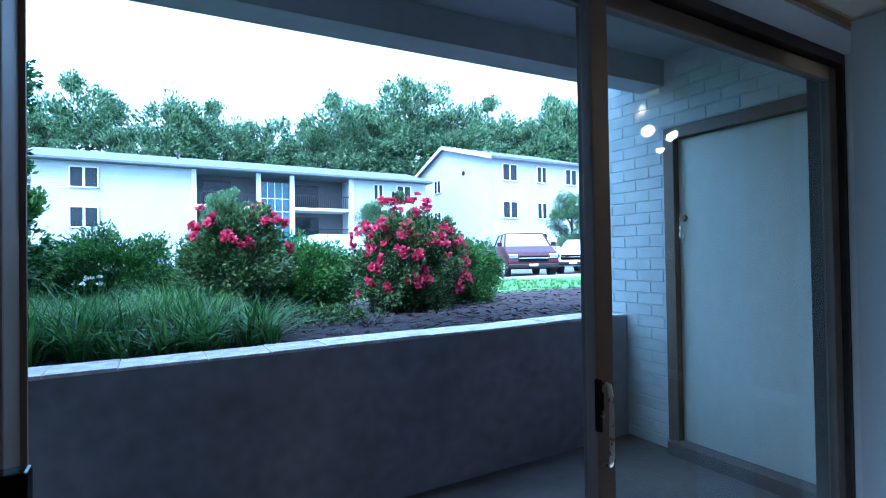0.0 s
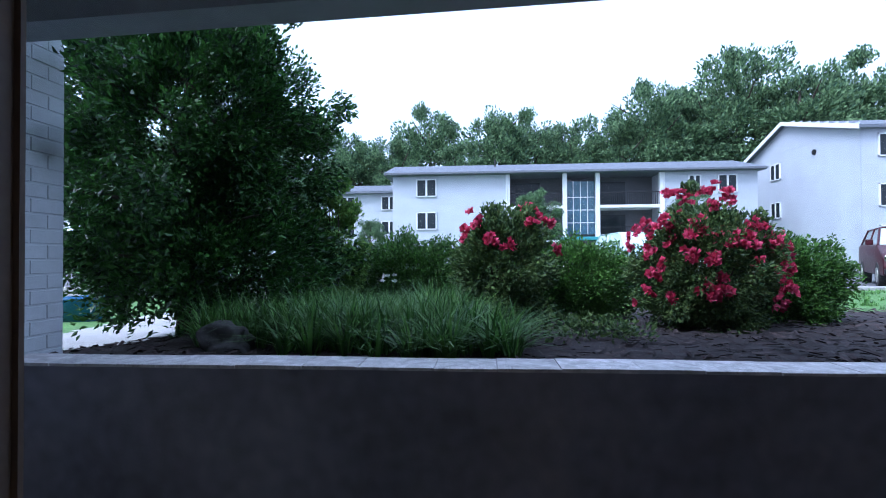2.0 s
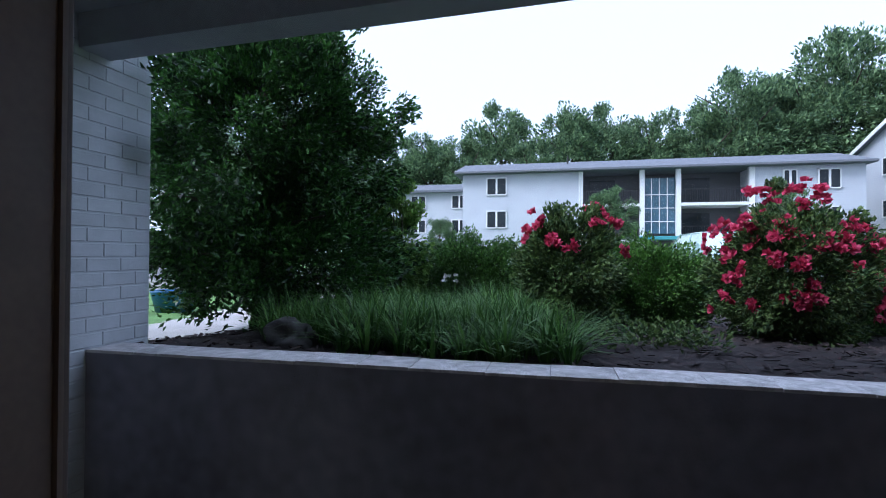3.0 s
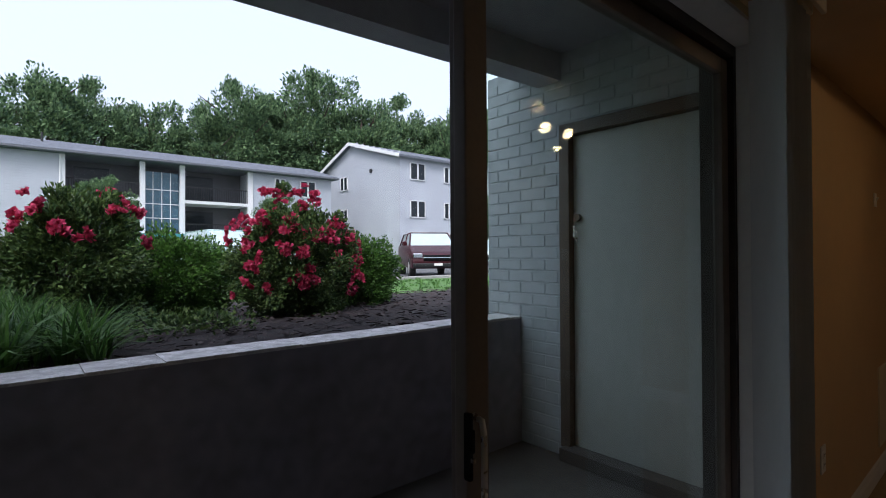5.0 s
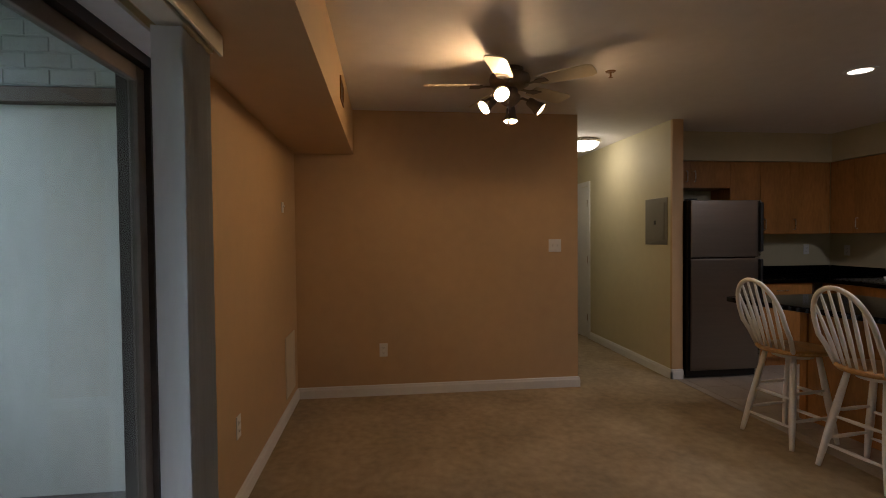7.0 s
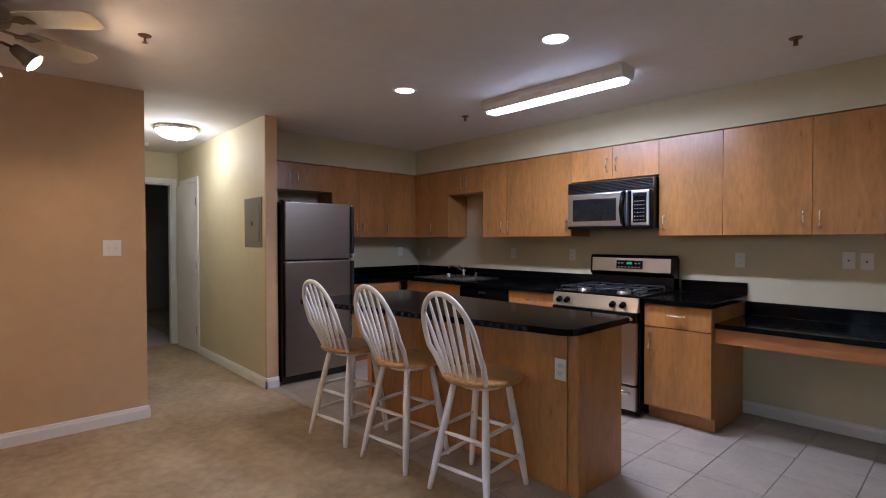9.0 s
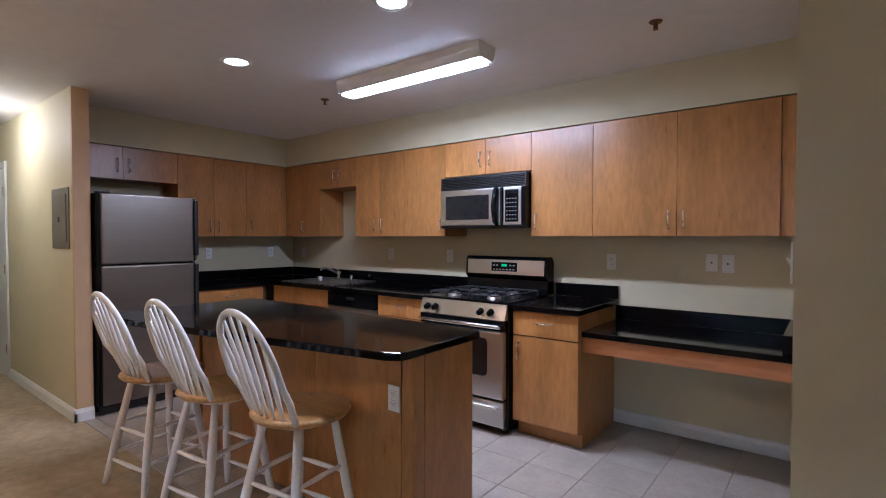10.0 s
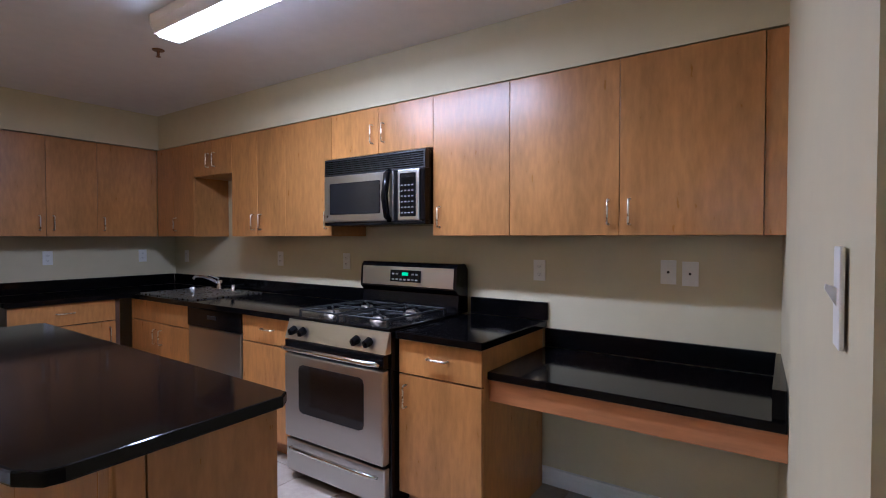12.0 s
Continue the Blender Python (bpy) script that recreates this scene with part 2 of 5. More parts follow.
M_TYRE = mat("tyre_rubber", (0.02, 0.02, 0.02), 0.85, var=0.2)
# pale base colour paints the sky's reflection into the car windows
M_CGLASS = mat("sky_pale_car_glass", (0.42, 0.50, 0.52), 0.08, var=0.1, spec=0.8)
M_LAMPGL = mat("lit_bulb", (1.0, 0.74, 0.40), 0.4, var=0.01, emit=6.0)
M_DOME = mat("lit_dome_glass", (1.0, 0.95, 0.84), 0.4, var=0.01, emit=0.36)
M_TUBE = mat("lit_tube_diffuser", (0.95, 0.96, 1.0), 0.4, var=0.01, emit=0.8)
M_CANL = mat("lit_downlight", (1.0, 0.93, 0.82), 0.4, var=0.01, emit=0.5)
M_PEWTER = mat("fan_pewter", (0.24, 0.20, 0.16), 0.38, metal=0.7, var=0.1)
M_BLADEW = mat("cream_fan_blade", (0.66, 0.58, 0.42), 0.4, var=0.06, scale=4)
M_PANEL = mat("grey_panel_steel", (0.21, 0.195, 0.17), 0.5, metal=0.3, var=0.06, scale=5)
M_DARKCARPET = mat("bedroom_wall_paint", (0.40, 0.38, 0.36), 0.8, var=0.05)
M_BLUE = mat("blue_plastic", (0.02, 0.10, 0.22), 0.4, var=0.1)
M_SINK = mat("sink_steel", (0.45, 0.45, 0.45), 0.28, metal=1.0, var=0.05)
M_BRASS = mat("hinge_bronze", (0.20, 0.09, 0.03), 0.4, metal=0.7, var=0.1)


# ---- mesh helpers ----
def obj(name, bm, material, parent=None, smooth=False):
    me = bpy.data.meshes.new(name)
    bmesh.ops.recalc_face_normals(bm, faces=bm.faces)
    if smooth:
        for f in bm.faces:
            f.smooth = True
    bm.to_mesh(me)
    bm.free()
    me.materials.append(material)
    ob = new(name, me)
    ob.parent = parent
    return ob


def part(name, bm, material, parent, label="", smooth=False):
    ob = obj(name, bm, material, parent, smooth)
    if label:
        ob["label"] = label
    return ob


def thing(name, loc, label, category, rz=0.0, group="", kind=""):
    ob = new(name)
    ob.matrix_world = pose(*loc, 0, 0, rz)
    ob.empty_display_size = 0.1
    return tagged(ob, label, category, group, kind)


def box(bm, a, b, bev=0.0, seg=2):
    x0, y0, z0 = (min(p, q) for p, q in zip(a, b))
    x1, y1, z1 = (max(p, q) for p, q in zip(a, b))
    vs = [bm.verts.new(p) for p in ((x0, y0, z0), (x1, y0, z0), (x1, y1, z0), (x0, y1, z0), (x0, y0, z1), (x1, y0, z1), (x1, y1, z1), (x0, y1, z1))]
    fs = [bm.faces.new([vs[i] for i in q]) for q in ((3, 2, 1, 0), (4, 5, 6, 7), (0, 1, 5, 4), (1, 2, 6, 5), (2, 3, 7, 6), (3, 0, 4, 7))]
    if bev:
        es = list({e for f in fs for e in f.edges})
        bmesh.ops.bevel(bm, geom=es, offset=bev, segments=seg, affect="EDGES", profile=0.6)
    return bm


def B(a, b, bev=0.0, seg=2):
    return box(bmesh.new(), a, b, bev, seg)


def tube(bm, pts, radii, seg=10, cap=True):
    """A round bar through the points, with a radius at each."""
    pts = [Vector(p) for p in pts]
    if not hasattr(radii, "__len__"):
        radii = [radii] * len(pts)
    rings, up = [], None
    for i, p in enumerate(pts):
        d = (pts[min(i + 1, len(pts) - 1)] - pts[max(i - 1, 0)]).normalized()
        if up is None:
            up = d.orthogonal().normalized()
        u = (up - d * up.dot(d)).normalized()
        v = d.cross(u)
        up = u
        rings.append([bm.verts.new(p + radii[i] * (math.cos(2 * math.pi * k / seg) * u + math.sin(2 * math.pi * k / seg) * v)) for k in range(seg)])
    for r, q in zip(rings, rings[1:]):
        for k in range(seg):
            bm.faces.new((r[k], r[(k + 1) % seg], q[(k + 1) % seg], q[k]))
    if cap:
        bm.faces.new(rings[0][::-1])
        bm.faces.new(rings[-1])
    return bm


def T(pts, radii, seg=10, cap=True):
    return tube(bmesh.new(), pts, radii, seg, cap)


def lathe(bm, profile, centre=(0, 0, 0), seg=24):
    """Turns a profile of (radius, height) round the upright axis."""
    cx, cy, cz = centre
    rings = []
    for r, z in profile:
        rings.append([bm.verts.new((cx + r * math.cos(2 * math.pi * k / seg), cy + r * math.sin(2 * math.pi * k / seg), cz + z)) for k in range(seg)])
    for p, q in zip(rings, rings[1:]):
        for k in range(seg):
            bm.faces.new((p[k], p[(k + 1) % seg], q[(k + 1) % seg], q[k]))
    return bm


def prism(bm, outline, z0, z1, bev=0.0):
    """An outline in plan, raised from z0 to z1."""
    lo = [bm.verts.new((x, y, z0)) for x, y in outline]
    hi = [bm.verts.new((x, y, z1)) for x, y in outline]
    n = len(outline)
    fs = [bm.faces.new(lo[::-1]), bm.faces.new(hi)]
    for k in range(n):
        fs.append(bm.faces.new((lo[k], lo[(k + 1) % n], hi[(k + 1) % n], hi[k])))
    if bev:
        bmesh.ops.bevel(bm, geom=list({e for f in fs[:2] for e in f.edges}), offset=bev, segments=2, affect="EDGES", profile=0.6)
    return bm


def side(bm, outline, x0, x1):
    """An outline in (y, z), drawn out from x0 to x1."""
    a = [bm.verts.new((x0, y, z)) for y, z in outline]
    b = [bm.verts.new((x1, y, z)) for y, z in outline]
    n = len(outline)
    bm.faces.new(a)
    bm.faces.new(b[::-1])
    for k in range(n):
        bm.faces.new((a[k], b[k], b[(k + 1) % n], a[(k + 1) % n]))
    return bm


def structure(name, bm, material, label, category):
    return tagged(obj(name, bm, material), label, category, kind="structure")


# ---- structure ----
H = 2.46                                 # ceiling height
XA, YO = 5.28, 1.15                      # accent wall, outer wall
YK, XK = -4.77, 6.20                     # kitchen back wall, fridge wall
XL = -2.6                                # wall behind the camera
DX0, DX1, DZ = 0.42, 2.95, 2.06          # sliding door opening

structure("floor", B((XL, -2.33, -0.12), (8.1, YO, 0.0)), M_CARPET, "beige low-pile carpet over the living room and hall", "carpet")
structure("floor_kitchen", box(B((1.05, YK, -0.12), (XK, -2.334, -0.006)), (8.1, -2.33, -0.12), (12.0, 1.2, -0.002)), M_GROUT, "grey grout bed under the kitchen tiles", "floor")
structure("floor_outer_rooms", B((XL, -2.82, -0.12), (1.05, -2.334, -0.001)), M_CARPET, "beige carpet by the wall end", "carpet")
structure("ceiling", B((XL - 0.2, YK - 0.2, H), (12.2, YO + 0.25, H + 0.2)), M_CEIL, "flat off-white painted ceiling", "ceiling")
w = box(bmesh.new(), (XL, YO, -0.1), (DX0, YO + 0.22, H))
box(w, (DX0, YO, DZ), (DX1, YO + 0.22, H))
structure("wall_door_side", w, M_CREAM, "painted wall round the sliding patio door", "wall")
structure("wall_north", B((DX1, YO, -0.1), (XA + 0.12, YO + 0.22, H)), M_TAN, "warm tan painted wall beside the patio door", "wall")
structure("wall_accent", B((XA, -1.335, -0.1), (XA + 0.12, YO, H)), M_TAN, "warm tan painted end wall of the dining area", "wall")
structure("soffit", B((XL, 0.66, 2.085), (XA, YO, H)), M_TAN, "tan boxed duct soffit along the outer wall", "soffit")
structure("wall_hall_north", B((XA + 0.12, -1.335, -0.1), (8.1, -1.215, H)), M_CREAM, "cream painted hall wall", "wall")
structure("wall_hall_south", B((5.40, -2.41, -0.1), (8.1, -2.30, H)), M_CREAM, "pale green-cream hall wall with an electric panel", "wall")
structure("wall_fridge_end", B((5.37, -2.41, -0.1), (5.40, -2.30, H)), M_TAN, "tan painted end of the wall beside the refrigerator", "wall")
w = box(bmesh.new(), (8.1, -2.41, -0.1), (8.2, -2.22, H))
box(w, (8.1, -2.22, 2.06), (8.2, -1.45, H))
box(w, (8.1, -1.45, -0.1), (8.2, -1.215, H))
structure("wall_hall_end", w, M_CREAM, "cream hall end wall with a doorway to a dark room", "wall")
structure("wall_kitchen_back", B((1.0, YK - 0.12, -0.1), (XK + 0.12, YK, H)), M_CREAM, "cream kitchen wall behind the cabinets", "wall")
structure("wall_kitchen_side", B((XK, YK, -0.1), (XK + 0.12, -2.41, H)), M_CREAM, "cream kitchen wall behind the refrigerator", "wall")
structure("wall_kitchen_right", prism(bmesh.new(), [(1.175, YK), (1.085, -2.82), (0.95, -2.82), (0.95, YK)], -0.1, H), M_CREAM, "cream wall end beside the kitchen desk", "wall")
structure("wall_south", B((XL, -2.94, -0.1), (0.95, -2.82, H)), M_CREAM, "plain cream living room wall", "wall")
structure("wall_west", B((XL - 0.12, -2.94, -0.1), (XL, YO + 0.22, H)), M_CREAM, "plain cream living room wall", "wall")
w = bmesh.new()
box(w, (1.15, YK, 2.158), (5.88, -4.465, H))
box(w, (5.88, YK, 2.155), (XK, -2.41, H))
structure("soffit_kitchen", w, M_CREAM, "cream drywall soffit above the upper cabinets", "soffit")
# bedroom beyond the hall
w = box(bmesh.new(), (8.2, 1.2, -0.1), (12.0, 1.3, H))
box(w, (8.2, -4.6, -0.1), (12.0, -4.5, H))
box(w, (8.1, -4.6, -0.1), (8.2, -2.411, H))
box(w, (8.1, -1.214, -0.1), (8.2, 1.3, H))
box(w, (12.0, -4.6, -0.1), (12.1, -2.75, H))
box(w, (12.0, -2.75, -0.1), (12.1, -1.2, 1.15))
box(w, (12.0, -2.75, 1.95), (12.1, -1.2, H))
box(w, (12.0, -1.2, -0.1), (12.1, 1.3, H))
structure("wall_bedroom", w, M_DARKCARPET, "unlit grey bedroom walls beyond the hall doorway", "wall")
structure("floor_bedroom", B((8.1, -4.5, -0.12), (12.0, -2.334, -0.001)), M_CARPET, "dim carpet of the room beyond the hall", "carpet")


def bedroom_window():
    t = thing("window_2", (12.0, -1.98, 1.15), "dark-framed bedroom window with lowered horizontal blinds", "window", kind="structure")
    part("window_frame", box(box(box(bmesh.new(), (0.0, -0.77, 0), (0.08, 0.77, 0.05)), (0, -0.77, 0.75), (0.08, 0.77, 0.8)), (0, -0.05, 0.05), (0.08, 0.05, 0.75)), M_TRIM, t)
    for y0 in (-0.72, 0.06):
        sl = bmesh.new()
        for k in range(20):
            z = 0.06 + k * 0.034
            side_pts = [(y0, z), (y0 + 0.66, z), (y0 + 0.66, z + 0.003), (y0, z + 0.003)]
            a = [sl.verts.new((0.0, y, zz)) for y, zz in side_pts[:2]]
            b = [sl.verts.new((0.02, y, zz + 0.016)) for y, zz in side_pts[:2]]
            sl.faces.new((a[0], a[1], b[1], b[0]))
        part("blind", sl, M_PLATE, t)
    part("pane", B((0.05, -0.72, 0.05), (0.056, 0.72, 0.75)), M_GLASS, t).visible_shadow = False


bedroom_window()
# added sheet glows like a daylit garden; unseen slab over it blocks the sky
structure("backdrop_garden", box(B((13.0, -6, -0.5), (13.1, 3, 4)), (12.1, -6, 2.3), (13.0, 3, 2.4)), mat("garden_backdrop_glow", (0.03, 0.10, 0.075), 0.9, var=0.9, scale=7, emit=0.02), "faintly glowing green sheet in place of a garden beyond the bedroom window, with a slab against the sky", "backdrop")


def baseboard(p, q, inward, name="baseboard"):
    """A moulded skirting from p to q in plan; inward: unit step off the wall."""
    (x0, y0), (x1, y1), (nx, ny) = p, q, inward
    prof = [(0, 0), (0.016, 0), (0.016, 0.066), (0.011, 0.078), (0.009, 0.088), (0.0, 0.094)]
    bm = bmesh.new()
    a = [bm.verts.new((x0 + nx * d, y0 + ny * d, z)) for d, z in prof]
    b = [bm.verts.new((x1 + nx * d, y1 + ny * d, z)) for d, z in prof]
    n = len(prof)
    for k in range(n):
        bm.faces.new((a[k], b[k], b[(k + 1) % n], a[(k + 1) % n]))
    bm.faces.new(a)
    bm.faces.new(b[::-1])
    return structure(name, bm, M_TRIM, "white moulded wooden baseboard", "baseboard")


baseboard((XA, YO), (XA, -1.335), (-1, 0))
baseboard((2.98, YO), (XA - 0.016, YO), (0, -1))
baseboard((XA - 0.016, -1.335), (8.1, -1.335), (0, -1))
baseboard((5.354, -2.30), (7.24, -2.30), (0, 1))
baseboard((5.37, -2.41), (5.37, -2.284), (-1, 0))
baseboard((1.19, YK), (2.27, YK), (0, 1))
baseboard((XL, -2.82), (1.085, -2.82), (0, 1))


def patio_door():
    """Sliding door set in the outer wall: fixed glass leaf, insect screen over the open half."""
    t = thing("door_1", (0, 1.28, 0), "bronze aluminium sliding patio door, one half open behind an insect screen", "sliding door", kind="structure")
    x0, x1, z1 = DX0, DX1, DZ
    part("head_track", box(box(B((x0, -0.02, z1 - 0.05), (x1, 0.10, z1)), (x0, 0.015, z1 - 0.075), (x1, 0.025, z1 - 0.05)), (x0, 0.06, z1 - 0.075), (x1, 0.068, z1 - 0.05)), M_BRONZE, t)
    part("sill_track", box(box(B((x0, -0.02, 0.0), (x1, 0.10, 0.03)), (x0, 0.015, 0.03), (x1, 0.022, 0.05)), (x0, 0.06, 0.03), (x1, 0.067, 0.05)), M_BRONZE, t)
    part("left_jamb", box(B((x0, -0.08, 0.03), (0.493, 0.012, z1 - 0.05), 0.004), (0.486, 0.012, 0.03), (0.50, 0.02, z1 - 0.05)), M_BRONZE2, t)
    part("right_jamb", B((x1 - 0.03, -0.02, 0.03), (x1, 0.10, z1 - 0.05)), M_BRONZE, t)
    part("latch_keeper", B((0.47, -0.115, 0.92), (0.522, -0.081, 1.055), 0.004), M_BLACK, t)
    leaf = part("glass_leaf", box(box(box(B((1.607, 0.0, 0.05), (1.669, 0.035, z1 - 0.06), 0.004), (x1 - 0.085, 0.0, 0.05), (x1 - 0.03, 0.035, z1 - 0.06), 0.004), (1.669, 0.0, 0.05), (x1 - 0.085, 0.035, 0.13), 0.004), (1.669, 0.0, z1 - 0.115), (x1 - 0.085, 0.035, z1 - 0.06), 0.004), M_BRONZE2, t)
    g = part("pane", B((1.669, 0.014, 0.13), (x1 - 0.085, 0.020, z1 - 0.115)), M_GLASS, leaf)
    g.visible_shadow = False
    pull = T([(1.626, 0.002, 0.985), (1.626, -0.022, 0.98), (1.626, -0.028, 0.955), (1.626, -0.028, 0.81), (1.626, -0.022, 0.785), (1.626, 0.002, 0.78)], 0.0065)
    part("pull_handle", pull, M_NICKEL, leaf, "satin metal pull handle", True)
    part("screen_frame", box(box(box(B((1.630, 0.047, 0.05), (1.660, 0.072, z1 - 0.06), 0.003), (x0 + 0.002, 0.047, 0.05), (x0 + 0.03, 0.072, z1 - 0.06), 0.003), (x0 + 0.03, 0.047, 0.05), (1.630, 0.072, 0.09), 0.003), (x0 + 0.03, 0.047, z1 - 0.10), (1.630, 0.072, z1 - 0.06), 0.003), M_BRONZE2, t)
    s = part("screen", B((x0 + 0.03, 0.058, 0.09), (1.630, 0.0595, z1 - 0.10)), M_SCREEN, t, "fine grey insect screen")
    s.visible_shadow = False
    lat = part("screen_latch", box(B((1.603, -0.012, 0.865), (1.614, 0.006, 0.995), 0.004), (1.604, -0.018, 0.92), (1.613, -0.010, 0.965), 0.003), M_BLACK, t, "black screen latch")
    part("latch_pin", B((1.605, -0.0205, 0.903), (1.612, -0.011, 0.911)), M_NICKEL, lat)
    part("return_trim", box(B((x1 - 0.012, -0.128, 0), (x1, -0.022, z1)), (x0, -0.128, z1 - 0.012), (x1 - 0.012, -0.022, z1)), M_TRIM, t, "white painted reveal")
    part("left_return", B((x0, -0.128, 0), (x0 + 0.012, -0.082, z1 - 0.012)), M_TRIM, t)


patio_door()


def vertical_blinds():
    t = thing("vertical_blinds", (2.5, 1.03, 0.03), "grey vinyl vertical blinds drawn into a stack at the door's side", "blinds")
    part("headrail", B((-2.3, -0.045, 1.985), (0.27, 0.045, 2.05), 0.006), M_VALANCE, t, "cream metal headrail")
    part("valance", B((-2.3, -0.075, 1.98), (0.28, -0.062, 2.051), 0.004), M_VALANCE, t)
    vane = bmesh.new()
    n = 6
    for k in range(n + 1):
        y = -0.044 + 0.088 * k / n
        x = 0.006 * math.sin(math.pi * k / n)
        vane.verts.new((x, y, 0)), vane.verts.new((x, y, 1.972))
        vane.verts.new((x + 0.0012, y, 0)), vane.verts.new((x + 0.0012, y, 1.972))
    vane.verts.ensure_lookup_table()
    for k in range(n):
        a, b = 4 * k, 4 * k + 4
        for i, j in ((0, 1), (3, 2)):
            vane.faces.new([vane.verts[q] for q in (a + i, b + i, b + j, a + j)])
    v = part("vane", vane, M_BLIND, t, "", True)
    for k in range(1, 24):
        o = v.copy()
        scene.collection.objects.link(o)
        o.location.x = k * 0.0100 + random.uniform(-0.002, 0.002)
        o.location.y = random.uniform(-0.004, 0.004)
        o.rotation_euler.z = radians(random.uniform(-6, 6))


vertical_blinds()


# ---- wall plates, grilles and ceiling fittings ----
def plate(kind, loc, rz, label, w=0.07, h=0.115):
    """A wall plate: the wall lies behind, at local +y."""
    names = {"outlet": "wall_outlet", "switch": "light_switch", "jack": "cable_jack"}
    t = thing(names[kind], loc, label, "outlet" if kind == "outlet" else "switch" if kind == "switch" else "jack", rz)
    part("faceplate", B((-w / 2, -0.006, -h / 2), (w / 2, 0, h / 2), 0.0025), M_PLATE, t)
    if kind == "outlet":
        for z in (-0.021, 0.021):
            r = part("receptacle", B((-0.016, -0.009, z - 0.0135), (0.016, -0.005, z + 0.0135), 0.003), M_PLATE, t)
            part("slots", box(box(B((-0.008, -0.0097, z - 0.002), (-0.0055, -0.0088, z + 0.007)), (0.0055, -0.0097, z - 0.002), (0.008, -0.0088, z + 0.006)), (-0.002, -0.0097, z - 0.009), (0.002, -0.0088, z - 0.005)), M_SLOT, r)
    elif kind == "switch":
        k = max(1, round(w / 0.05) - 0) if w > 0.08 else 1
        for i in range(k):
            x = (i - (k - 1) / 2) * 0.046
            part("toggle", side(bmesh.new(), [(-0.006, -0.012), (-0.006, 0.012), (-0.017, 0.016), (-0.018, 0.010)], x - 0.005, x + 0.005), M_PLATE, t)
    else:
        part("jack_socket", T([(0, -0.014, 0), (0, -0.004, 0)], 0.006), M_SLOT, t)
    return t


plate("switch", (XA, -1.12, 1.285), -90, "white double light switch plate on the tan wall", w=0.115)
plate("outlet", (XA, 0.42, 0.395), -90, "white wall outlet low on the tan wall")
plate("outlet", (3.55, YO, 0.42), 0, "white wall outlet low beside the patio door")
plate("switch", (4.75, YO, 1.60), 0, "small white thermostat plate on the tan wall", w=0.06, h=0.08)
for x, z, k, lab in ((1.625, 1.195, "jack", "white cable jack plate above the desk"), (1.53, 1.19, "jack", "white phone jack plate above the desk"), (2.288, 1.18, "outlet", "white outlet above the worktop beside the range"),
                     (3.79, 1.19, "outlet", "white outlet above the worktop beside the range"), (4.544, 1.19, "outlet", "white outlet above the worktop by the sink"), (5.98, 1.18, "outlet", "white outlet in the kitchen corner")):
    plate(k, (x, YK, z), 180, lab)
for y in (-3.72, -4.46):
    plate("outlet", (XK, y, 1.19), -90, "white outlet above the corner worktop")
plate("switch", (1.097, -3.0, 1.285), 92.6, "white light switch plate on the wall end", w=0.055, h=0.13)


def register(name, loc, rz, w, h, label, slats, material):
    t = thing(name, loc, label, "vent", rz)
    part("frame", box(box(box(B((-w / 2, -0.008, 0), (-w / 2 + 0.02, 0, h)), (w / 2 - 0.02, -0.008, 0), (w / 2, 0, h)), (-w / 2 + 0.02, -0.008, 0), (w / 2 - 0.02, 0, 0.02)), (-w / 2 + 0.02, -0.008, h - 0.02), (w / 2 - 0.02, 0, h)), material, t)
    part("backing", B((-w / 2 + 0.02, -0.001, 0.02), (w / 2 - 0.02, 0.0, h - 0.02)), M_SLOT, t)
    step = (h - 0.04) / slats
    for k in range(slats):
        z = 0.02 + k * step
        bm = side(bmesh.new(), [(-0.007, z + 0.002), (-0.002, z + step * 0.8), (-0.001, z + step * 0.8), (-0.006, z)], -w / 2 + 0.02, w / 2 - 0.02)
        part("slat", bm, material, t)


register("return_air_grille", (4.95, YO, 0.16), 0, 0.36, 0.46, "cream-painted return air grille low on the wall", 18, M_VALANCE)
register("soffit_vent", (4.15, 0.66, 2.22), 0, 0.22, 0.14, "small dark supply vent on the soffit face", 6, M_BRASS)


def electric_panel():
    t = thing("electric_panel", (5.645, -2.30, 1.275), "grey steel electric panel on the hall wall", "electric panel", 180)
    part("cover", B((-0.20, -0.008, 0), (0.20, 0, 0.46), 0.003), M_PANEL, t)
    d = part("panel_door", B((-0.155, -0.014, 0.05), (0.155, -0.008, 0.41), 0.002), M_PANEL, t)
    part("latch", B((-0.02, -0.018, 0.20), (0.01, -0.013, 0.24), 0.002), M_SLOT, d)


electric_panel()


